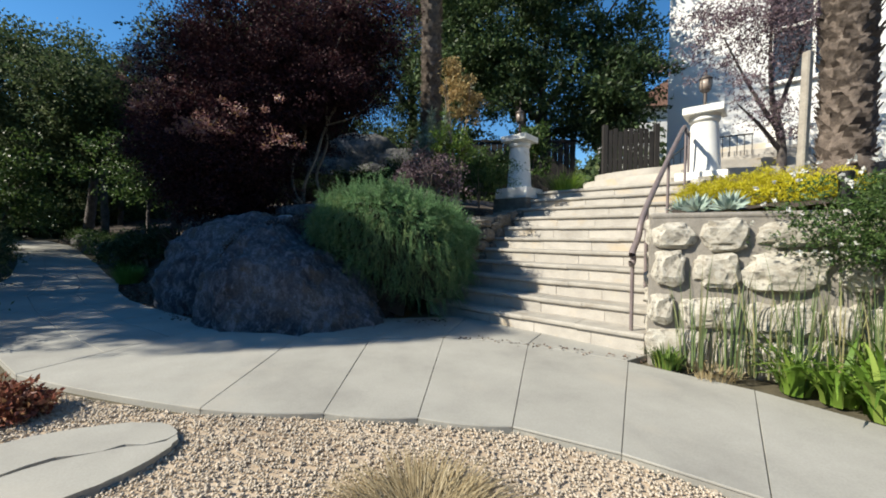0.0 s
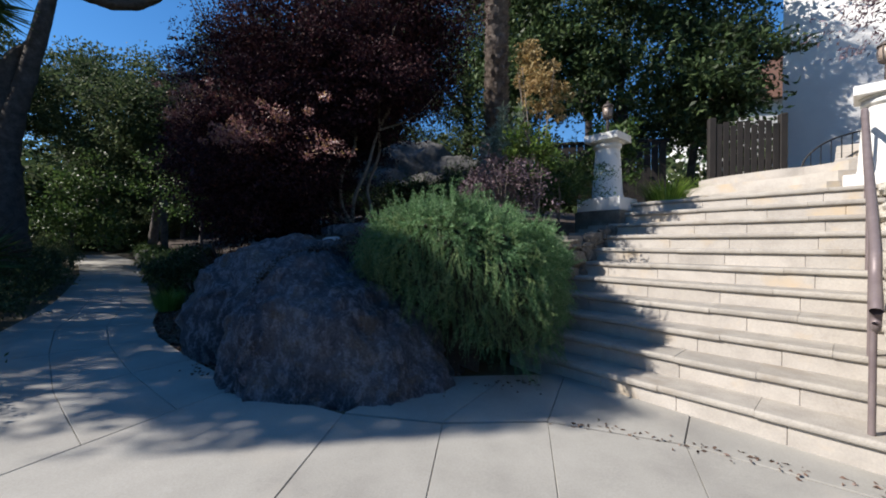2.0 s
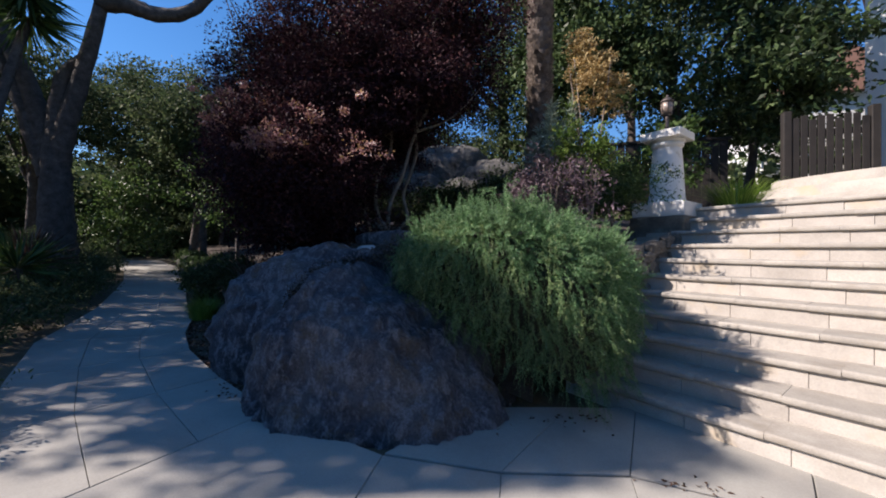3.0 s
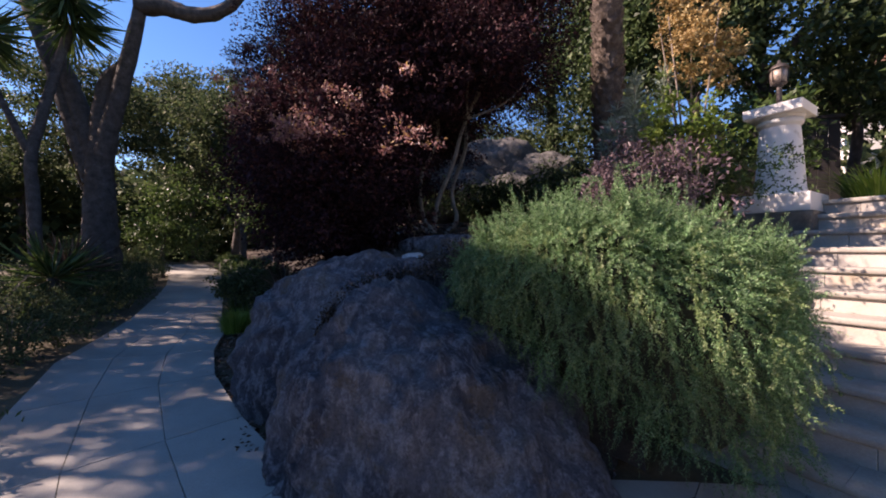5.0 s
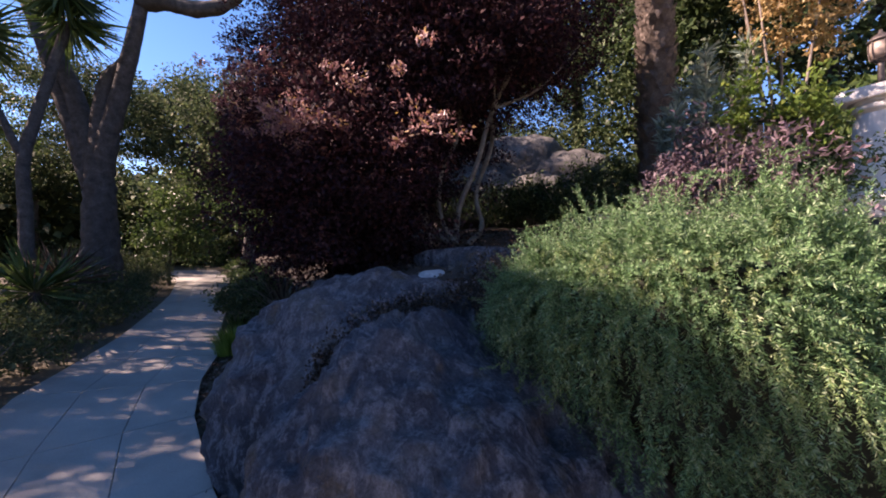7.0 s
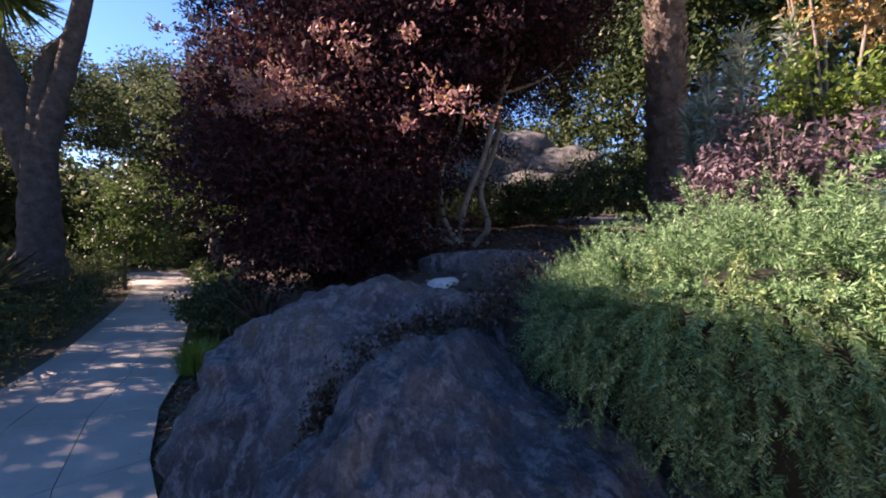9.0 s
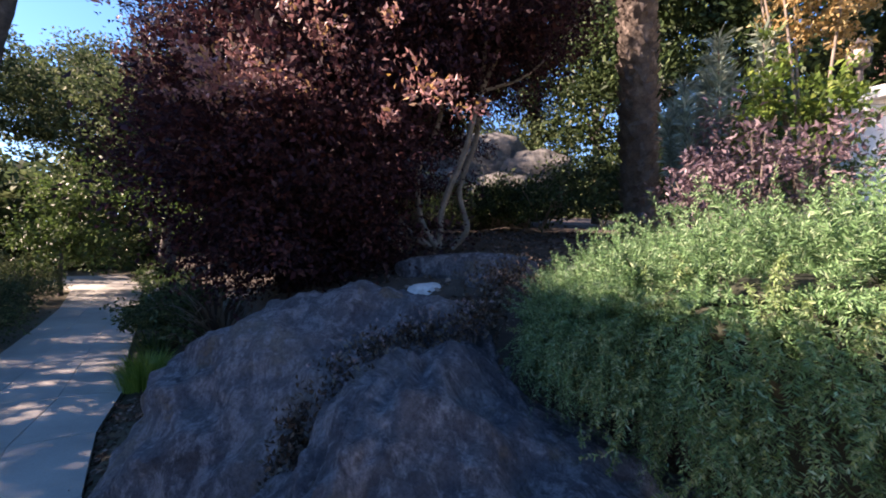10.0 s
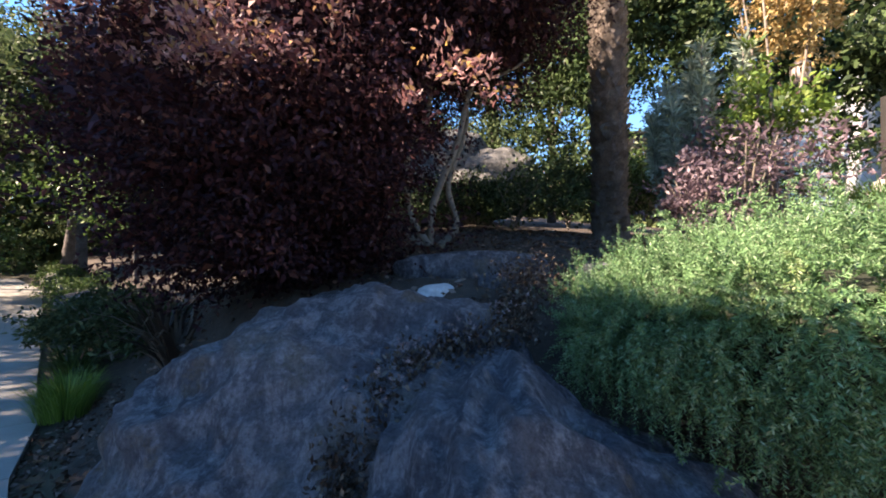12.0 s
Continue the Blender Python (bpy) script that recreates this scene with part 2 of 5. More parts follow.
def np_mesh(name, verts, faces, smooth=False):
    """A mesh from an array of vertices and an array of faces with one count of corners."""
    verts = np.asarray(verts, np.float32)
    faces = np.asarray(faces, np.int32)
    me = bpy.data.meshes.new(name)
    k = faces.shape[1]
    me.vertices.add(len(verts))
    me.vertices.foreach_set("co", verts.ravel())
    me.loops.add(faces.size)
    me.loops.foreach_set("vertex_index", faces.ravel())
    me.polygons.add(len(faces))
    me.polygons.foreach_set("loop_start", np.arange(0, faces.size, k, dtype=np.int32))
    me.polygons.foreach_set("loop_total", np.full(len(faces), k, np.int32))
    if smooth:
        me.polygons.foreach_set("use_smooth", np.ones(len(faces), bool))
    me.update(calc_edges=True)
    me.validate()
    return me


def put(name, me, mat, parent=None, label="", **tags):
    me.materials.clear()
    me.materials.append(mat)
    ob = new(name, me)
    if parent:
        ob.parent = parent
    return tagged(ob, label, **tags)


def part(name, bm, mat, parent, label="", smooth=False):
    me = bpy.data.meshes.new(name)
    for f in bm.faces:
        f.smooth = smooth
    bm.to_mesh(me)
    bm.free()
    return put(name, me, mat, parent, label)


def box_bm(size, centre=(0, 0, 0), bevel=0.01, seg=2, rz=0):
    bm = bmesh.new()
    bmesh.ops.create_cube(bm, size=1)
    bmesh.ops.scale(bm, vec=size, verts=bm.verts)
    if bevel:
        bmesh.ops.bevel(bm, geom=bm.edges[:], offset=bevel, segments=seg, affect="EDGES", profile=0.6)
    bmesh.ops.transform(bm, matrix=pose(*centre, 0, 0, rz), verts=bm.verts)
    return bm


def lathe_bm(profile, steps=32):
    """A turned solid from (radius, height) pairs, closed at both ends."""
    bm = bmesh.new()
    rings = []
    for r, z in profile:
        rings.append([bm.verts.new((r * math.cos(a), r * math.sin(a), z)) for a in np.linspace(0, 2 * math.pi, steps, endpoint=False)])
    for a, b in zip(rings, rings[1:]):
        for i in range(steps):
            bm.faces.new((a[i], a[(i + 1) % steps], b[(i + 1) % steps], b[i]))
    bm.faces.new(rings[0][::-1])
    bm.faces.new(rings[-1])
    return bm


def tube(points, radii, sides=10, rough=0.0, seed=0):
    """Vertices and faces of a tapered tube along points."""
    rng = np.random.default_rng(seed)
    P = np.asarray(points, float)
    n = len(P)
    T = np.gradient(P, axis=0)
    T /= np.linalg.norm(T, axis=1, keepdims=True) + 1e-9
    ref = np.array([0.3, 0.9, 0.2]) if abs(T[:, 2]).mean() > 0.6 else np.array([0.1, 0.2, 1.0])
    A = np.cross(T, ref)
    A /= np.linalg.norm(A, axis=1, keepdims=True) + 1e-9
    B = np.cross(T, A)
    ang = np.linspace(0, 2 * np.pi, sides, endpoint=False)
    R = np.asarray(radii, float)[:, None] * (1 + rough * rng.normal(size=(n, sides)))
    V = P[:, None] + R[..., None] * (np.cos(ang)[None, :, None] * A[:, None] + np.sin(ang)[None, :, None] * B[:, None])
    i, j = np.meshgrid(np.arange(n - 1), np.arange(sides), indexing="ij")
    a = i * sides + j
    b = i * sides + (j + 1) % sides
    F = np.stack([a, b, b + sides, a + sides], -1).reshape(-1, 4)
    return V.reshape(-1, 3), F


def smooth_line(points, n):
    """Catmull-Rom points through a few given ones."""
    P = np.asarray(points, float)
    P = np.vstack([2 * P[0] - P[1], P, 2 * P[-1] - P[-2]])
    out = []
    for t in np.linspace(0, len(P) - 3 - 1e-6, n):
        k = int(t)
        f = t - k
        a, b, c, d = P[k:k + 4]
        out.append(0.5 * (2 * b + (c - a) * f + (2 * a - 5 * b + 4 * c - d) * f * f + (3 * b - a - 3 * c + d) * f ** 3))
    return np.array(out)


def join(chunks):
    vs, fs, off = [], [], 0
    for v, f in chunks:
        vs.append(v)
        fs.append(f + off)
        off += len(v)
    return np.vstack(vs), np.vstack(fs)


def unit(v):
    return v / (np.linalg.norm(v, axis=-1, keepdims=True) + 1e-9)


def leaves(P, D, L, W, rng, curl=0.15):
    """One pointed leaf a point: a kite with a raised midrib, along D, L long and W wide."""
    n = len(P)
    S = unit(np.cross(D, rng.normal(size=(n, 3))))
    N = np.cross(D, S)
    L = (np.broadcast_to(L, n) * rng.uniform(0.7, 1.25, n))[:, None]
    W = (np.broadcast_to(W, n) * rng.uniform(0.75, 1.2, n))[:, None]
    mid = P + D * L * 0.48
    V = np.stack([P, mid + S * W * 0.5 + N * L * curl, P + D * L - N * L * curl * 0.6, mid - S * W * 0.5 + N * L * curl], 1).reshape(-1, 3)
    F = np.arange(n * 4).reshape(n, 4)
    return V, F


def blob_points(rng, blobs, n, shell=0.55):
    """n points in ellipsoids (centre, radii), more of them near the skin."""
    w = np.array([r[0] * r[1] + r[1] * r[2] + r[0] * r[2] for _, r in blobs])
    pick = rng.choice(len(blobs), n, p=w / w.sum())
    C = np.array([c for c, _ in blobs])[pick]
    R = np.array([r for _, r in blobs])[pick]
    d = unit(rng.normal(size=(n, 3)))
    rad = shell + (1 - shell) * rng.uniform(0, 1, n) ** 0.6
    return C + d * R * rad[:, None], d


def crown(rng, blobs, clumps, per, spread, L, W, droop=0.2, shell=0.55):
    """Leaves in clumps through blobs; uneven outline, gaps between the clumps."""
    C, out = blob_points(rng, blobs, clumps, shell)
    C = C + rng.normal(size=C.shape) * spread * 0.7
    size = spread * rng.uniform(0.5, 1.4, clumps)
    ball = unit(rng.normal(size=(clumps * per, 3))) * rng.uniform(0, 1, (clumps * per, 1)) ** 0.45 * 1.7
    P = np.repeat(C, per, 0) + ball * np.repeat(size, per)[:, None] * np.array([1, 1, 0.55])
    D = unit(np.repeat(out, per, 0) * 0.6 + rng.normal(size=P.shape) * 0.8 - np.array([0, 0, droop]))
    return leaves(P, D, L, W, rng)


def blades(rng, n, base_r, height, width, lean, segs=4, flat=False):
    """A tuft of arching strap leaves from the origin: strips of segs quads."""
    ang = rng.uniform(0, 2 * np.pi, n)
    r0 = base_r * np.sqrt(rng.uniform(0, 1, n))
    H = height * rng.uniform(0.55, 1.1, n)
    ln = lean * rng.uniform(0.3, 1.2, n)
    dirv = np.stack([np.cos(ang), np.sin(ang)], -1)
    side = np.stack([-dirv[:, 1], dirv[:, 0]], -1)
    V = []
    for k in range(segs + 1):
        s = k / segs
        out = r0 + H * ln * s ** 1.6
        z = H * (s - 0.55 * ln * s ** 3)
        w = width * (1 - s ** 2.2) * 0.5 + width * 0.04
        c = dirv * out[:, None]
        for sg in (-1, 1):
            V.append(np.column_stack([c + side * (sg * w), z]))
    V = np.stack(V, 1)
    m = 2 * (segs + 1)
    base = np.arange(n)[:, None, None] * m
    q = np.array([[2 * k, 2 * k + 1, 2 * k + 3, 2 * k + 2] for k in range(segs)])[None]
    return V.reshape(-1, 3), (base + q).reshape(-1, 4)


def fbm(p, octaves=5, lac=2.1, gain=0.5):
    s, a = 0.0, 1.0
    v = Vector(p)
    for _ in range(octaves):
        s += a * noise.noise(v)
        v = v * lac
        a *= gain
    return s


def rock_bm(radii, seed, sub=4, amt=0.18, freq=1.3, ridged=0.6, square=1.0, fine=0.0):
    """A weathered stone: an ellipsoid broken by facets, ridges and grain."""
    bm = bmesh.new()
    bmesh.ops.create_icosphere(bm, subdivisions=sub, radius=1)
    o = Vector((seed * 7.3, seed * 3.1, seed * 1.7))
    for v in bm.verts:
        p = Vector([math.copysign(abs(c) ** square, c) for c in v.co])
        r = Vector((p.x * radii[0], p.y * radii[1], p.z * radii[2]))
        q = r * freq + o
        a = fbm(q, 5)
        b = 1 - abs(fbm(q * 1.7 + o, 4)) * 2
        c = noise.cell(q * 1.4) - 0.5
        g = 1 - 2 * abs(noise.noise(q * 3.7)) if fine else 0.0
        g2 = 1 - 2 * abs(noise.noise(q * 9.1)) if fine else 0.0
        v.co = r * (1 + fine * (g + 0.45 * g2) + amt * (a * (1 - ridged) + (b - 0.5) * ridged * 0.6 + c * 0.08))
    return bm


# ---- ground ----
def lerp_line(pts, x):
    xs = [p[0] for p in pts]
    return float(np.interp(x, xs, [p[1] for p in pts]))


def base_z(x, y):
    """The gentle fall of the site: up to the west along the path."""
    return 0.06 - 0.03 * min(max(x, -5), 3) - 0.05 * min(x + 5, 0) * (1 if x > -22 else 0) + (0.85 if x <= -22 else 0)


ST_A = -35.9
CU, SU = math.cos(radians(ST_A)), math.sin(radians(ST_A))


def stair_xy(u, n):
    """Plan coordinates from along and up the flight."""
    return CU * u - SU * n, SU * u + CU * n


def stair_un(x, y):
    return CU * x + SU * y, -SU * x + CU * y


# the planted side of the path, west to east
FOOT = [(-30, 27), (-18.6, 15.6), (-14.7, 13.4), (-12, 11.3), (-9.5, 9.4), (-7.4, 7.7), (-6.2, 6.8), (-5.5, 6.15), (-4.7, 5.55), (-3.6, 4.95), (-2.6, 4.5), (-1.5, 4.62), (-0.8, 5.0), (-0.1, 5.3), (0.5, 5.6), (3, 7.5), (30, 30)]


def grid_mesh(name, xs, ys, fz, keep=None):
    X, Y = np.meshgrid(xs, ys, indexing="ij")
    Z = np.array([[fz(x, y) for y in ys] for x in xs])
    V = np.stack([X, Y, Z], -1).reshape(-1, 3)
    ny = len(ys)
    F = []
    for i in range(len(xs) - 1):
        for j in range(ny - 1):
            if keep is None or keep(0.5 * (xs[i] + xs[i + 1]), 0.5 * (ys[j] + ys[j + 1])):
                a = i * ny + j
                F.append((a, a + ny, a + ny + 1, a + 1))
    return np_mesh(name, V, F, True)


def spaced(a, b, near0, near1, fine, coarse):
    out = list(np.arange(near0, near1, fine))
    p, s = near0, coarse
    left = []
    while p > a:
        p -= s
        s *= 1.35
        left.append(p)
    p, s, right = near1, coarse, []
    while p < b:
        right.append(p)
        p += s
        s *= 1.35
    return np.array(left[::-1] + out + right + [b])


def ground_z(x, y):
    z = base_z(x, y) - 0.05 + 0.02 * fbm((x * 0.8, y * 0.8, 0), 3)
    if y > 30 or x < -30 or x > 30:
        z -= 0.2
    return z


gxs, gys = spaced(-3000, 3000, -22, 12, 0.4, 1.5), spaced(-3000, 3000, -6, 24, 0.4, 1.5)
tagged(put("ground", grid_mesh("ground", gxs, gys, ground_z), EARTH), "dry brown earth with sparse litter around the garden", "ground", kind="structure")


def bed_z(x, y):
    """The raised bed behind the boulders, higher to the back."""
    d = y - lerp_line(FOOT, x)
    s = min(max(d / 1.9, 0), 1)
    s = s * s * (3 - 2 * s)
    west = min(max((-x - 4.2) / 2.5, 0), 1)
    top = 1.5 * (1 - west) + 0.75 * west
    back = max(d - 1.9, 0)
    z = base_z(x, y) - 0.12 + s * top + min(back, 3.0) * 0.16 + max(back - 3, 0) * (0.11 + 0.1 * west)
    return z + 0.05 * fbm((x * 1.3, y * 1.3, 4), 4) * s


def bed_keep(x, y):
    u, n = stair_un(x, y)
    return y > lerp_line(FOOT, x) - 0.2 and u < -3.78 and x > -26 and y < 30


tagged(put("planting_bed", grid_mesh("planting_bed", np.arange(-26, 12, 0.2), np.arange(4.2, 30, 0.2), bed_z, bed_keep), SOIL), "raised bed of dark mulched soil behind the boulders", "planting bed", kind="structure")


def bed_east_z(x, y):
    u, n = stair_un(x, y)
    return 1.36 + max(min((n - 4.6) * 0.22, 0.95), 0) + max(n - 9, 0) * 0.05 + 0.04 * fbm((x * 1.5, y * 1.5, 9), 4)


def bed_east_keep(x, y):
    u, n = stair_un(x, y)
    return -0.3535 * (2.06 - x) - 0.9354 * (4.12 - y) > 0.12 and u > -0.62 and not (n > 8.3 and u < 0.5)


tagged(put("planting_bed", grid_mesh("planting_bed_east", np.arange(-2, 22, 0.2), np.arange(-14, 26, 0.2), bed_east_z, bed_east_keep), SOIL), "raised bed of dark soil above the stone wall", "planting bed", kind="structure")


# ---- gravel ----
def pebble_field(rng, n, inside, box, size):
    P = []
    x0, x1, y0, y1 = box
    while len(P) < n:
        x, y = rng.uniform(x0, x1), rng.uniform(y0, y1)
        if inside(x, y):
            P.append((x, y, base_z(x, y) - 0.025))
    P = np.array(P)
    n = len(P)
    R = (size * rng.uniform(0.45, 1.25, n))[:, None]
    oct_v = np.array([(1, 0, 0), (0, 1, 0), (-1, 0, 0), (0, -1, 0), (0, 0, 1), (0, 0, -1)], float)
    q = unit(rng.normal(size=(n, 3)))
    s = unit(np.cross(q, rng.normal(size=(n, 3))))
    t = np.cross(q, s)
    ax = np.stack([q * R, s * R * rng.uniform(0.5, 0.9, (n, 1)), t * R * rng.uniform(0.4, 0.8, (n, 1))], 1)
    V = (P[:, None] + np.einsum("vk,nkc->nvc", oct_v, ax)).reshape(-1, 3)
    f = np.array([(0, 1, 4), (1, 2, 4), (2, 3, 4), (3, 0, 4), (1, 0, 5), (2, 1, 5), (3, 2, 5), (0, 3, 5)])
    return V, (np.arange(n)[:, None, None] * 6 + f[None]).reshape(-1, 3)


NEAR = [(-2.95, 2.8), (-2.25, 2.62), (-1.94, 2.56), (-1.32, 2.52), (-0.56, 2.58), (0.02, 2.61), (0.59, 2.59), (1.14, 2.39), (1.67, 2.1), (2.2, 1.7), (3.1, 0.85), (4.1, -0.35), (5.2, -2)]
DISC = (-1.7, 1.84, 0.62, 0.38)


def gravel_area(x, y):
    edge = 0.25 * noise.noise(Vector((x * 0.9, y * 0.9, 2.0)))
    return y < lerp_line(NEAR, x) - 0.02 and ((x + 0.2) / 3.3) ** 2 + ((y - 1.6) / 3.0) ** 2 < 1 + edge


def in_gravel(x, y):
    dx, dy = x - DISC[0], y - DISC[1]
    along, over = dx * math.cos(radians(38)) + dy * math.sin(radians(38)), dy * math.cos(radians(38)) - dx * math.sin(radians(38))
    if (along / DISC[2]) ** 2 + (over / DISC[3]) ** 2 < 0.97:
        return False
    return gravel_area(x, y)


def gravel_bed_z(x, y):
    return base_z(x, y) - 0.035


rng = np.random.default_rng(11)
tagged(put("gravel_bed", grid_mesh("gravel_bed", np.arange(-4.5, 4.6, 0.06), np.arange(-2, 2.8, 0.06), gravel_bed_z, gravel_area), GRAVEL), "bed of fine tan gravel beside the walk", "gravel", kind="structure")
gm = surface("pebble", [(0.2, (0.33, 0.265, 0.2)), (0.5, (0.5, 0.425, 0.335)), (0.8, (0.64, 0.575, 0.49))], 60, 150, 0.2, coords="Object")
V, F = pebble_field(rng, 72000, in_gravel, (-3.6, 3.2, -1.5, 2.7), 0.0115)
tagged(put("gravel", np_mesh("gravel", V, F), gm), "loose tan and grey pea gravel", "gravel", kind="stuff")

# ---- pavement slabs ----
JOINTS = [((5.6, 0.0), (4.1, -0.5)), ((4.2, 1.6), (3.1, 0.8)), ((3.25, 2.65), (2.2, 1.68)), ((2.54, 3.45), (1.67, 2.1)), ((1.8, 3.98), (1.14, 2.39)), ((0.93, 4.36), (0.59, 2.59)), ((0.03, 4.45), (0.02, 2.61)), ((-0.73, 4.22), (-0.56, 2.58)), ((-1.49, 4.17), (-1.32, 2.52)), ((-2.6, 4.45), (-2.95, 2.8))]
WEST_N = [(-2.95, 2.8), (-4.1, 3.4), (-5.3, 4.15), (-6.5, 4.95), (-7.3, 5.75), (-8.3, 6.7), (-10.3, 8.3), (-12, 9.6), (-15, 11.6), (-19.5, 13.2)]
WEST_F = [(-2.6, 4.45), (-3.6, 4.9), (-4.7, 5.5), (-5.5, 6.1), (-6.2, 6.8), (-7.4, 7.7), (-9.5, 9.4), (-12, 11.3), (-14.7, 13.4), (-18.6, 15.6)]
pavement = thing("pavement", (0, 0, 0), 0, "curving walk of pale grey concrete slabs with tooled joints", "pavement", kind="structure")


def slab_mesh(A, B, C, D, gap=0.003, n=6, bow=0.0):
    """A slab between four corners; its top follows the site, its edges drop into the joint."""
    A, B, C, D = (np.array(p, float) for p in (A, B, C, D))
    c = (A + B + C + D) / 4
    A, B, C, D = (p + (c - p) / np.linalg.norm(c - p) * gap * 1.4 for p in (A, B, C, D))
    out_ab = np.array([(B - A)[1], -(B - A)[0]])
    out_ab /= np.linalg.norm(out_ab)
    bm = bmesh.new()
    g = []
    for i in range(n + 1):
        s = i / n
        lo = A + (B - A) * s + out_ab * bow * 4 * s * (1 - s)
        hi = D + (C - D) * s
        row = []
        for j in range(n + 1):
            p = lo + (hi - lo) * (j / n)
            row.append(bm.verts.new((p[0], p[1], base_z(*p))))
        g.append(row)
    for i in range(n):
        for j in range(n):
            bm.faces.new((g[i][j], g[i + 1][j], g[i + 1][j + 1], g[i][j + 1]))
    rim = [g[i][0] for i in range(n)] + [g[n][j] for j in range(n)] + [g[i][n] for i in range(n, 0, -1)] + [g[0][j] for j in range(n, 0, -1)]
    cxy = Vector((*c, 0))
    low = []
    for v in rim:
        w = v.co.copy()
        w.z -= 0.11
        low.append(bm.verts.new(w))
        away = (v.co - cxy)
        away.z = 0
        v.co -= away.normalized() * 0.004
    mid = []
    for v, w in zip(rim, low):
        q = w.co.copy()
        q.z += 0.104
        mid.append(bm.verts.new(q))
    m = len(rim)
    for i in range(m):
        k = (i + 1) % m
        bm.faces.new((rim[i], mid[i], mid[k], rim[k]))
        bm.faces.new((mid[i], low[i], low[k], mid[k]))
    bmesh.ops.recalc_face_normals(bm, faces=bm.faces[:])
    return bm


slab_jobs = []
for (f0, n0), (f1, n1) in zip(JOINTS, JOINTS[1:]):
    slab_jobs.append((n1, n0, f0, f1, 0.03 if f0[0] < 1 else 0.0))
for i in range(len(WEST_N) - 1):
    for k in range(3):
        def on(line_n, line_f, idx, w):
            return tuple(np.array(line_n[idx]) * (1 - w) + np.array(line_f[idx]) * w)
        slab_jobs.append((on(WEST_N, WEST_F, i + 1, k / 3), on(WEST_N, WEST_F, i, k / 3), on(WEST_N, WEST_F, i, (k + 1) / 3), on(WEST_N, WEST_F, i + 1, (k + 1) / 3), 0.0))
# the apron in front of the flight
slab_jobs.append(((0.03, 4.47), (0.93, 4.38), (1.19, 4.94), (0.28, 5.6), 0.0))
slab_jobs.append(((0.93, 4.38), (1.8, 4.0), (2.16, 4.3), (1.19, 4.94), 0.0))
slab_jobs.append(((-0.73, 4.24), (0.03, 4.47), (0.28, 5.6), (-0.3, 5.4), 0.0))
slab_jobs.append(((-1.49, 4.19), (-0.73, 4.24), (-0.3, 5.4), (-1.1, 5.1), 0.0))
for a, b, c, d, bow in slab_jobs:
    part("slab", slab_mesh(a, b, c, d, bow=bow), CONCRETE, pavement)
under = []
for a, b, c, d, bow in slab_jobs:
    q = np.array([a, b, c, d], float)
    under.append((np.column_stack([q, [base_z(*p) - 0.012 for p in q]]), np.array([[0, 1, 2, 3]])))
put("joint_bed", np_mesh("joint_bed", *join(under)), JOINT, pavement, "dark soil in the joints")

# cracked concrete disc in the gravel
rng = np.random.default_rng(5)
for sgn in (-1, 1):
    bm = bmesh.new()
    ring = []
    for a in np.linspace(0, math.pi, 40):
        ring.append((DISC[2] * math.cos(a) * (1 + 0.012 * rng.normal()), sgn * DISC[3] * math.sin(a) * (1 + 0.012 * rng.normal())))
    crack = [(x, sgn * 0.006 + 0.03 * math.sin(x * 9) + 0.012 * rng.normal()) for x in np.linspace(-DISC[2] + 0.05, DISC[2] - 0.05, 14)]
    pts = ring + crack
    top = [bm.verts.new((x, y, 0)) for x, y in pts]
    bm.faces.new(top if sgn > 0 else top[::-1])
    ext = bmesh.ops.extrude_face_region(bm, geom=bm.faces[:])
    bmesh.ops.translate(bm, vec=(0, 0, -0.08), verts=[v for v in ext["geom"] if isinstance(v, bmesh.types.BMVert)])
    bmesh.ops.recalc_face_normals(bm, faces=bm.faces[:])
    if sgn < 0:
        disc = thing("stepping_stone", (DISC[0], DISC[1], base_z(DISC[0], DISC[1]) - 0.008), 38, "round grey concrete stepping stone, cracked through, in gravel", "stepping stone")
        crack_half = bm
    else:
        part("half", bm, CONCRETE, disc)
        part("half", crack_half, CONCRETE, disc)

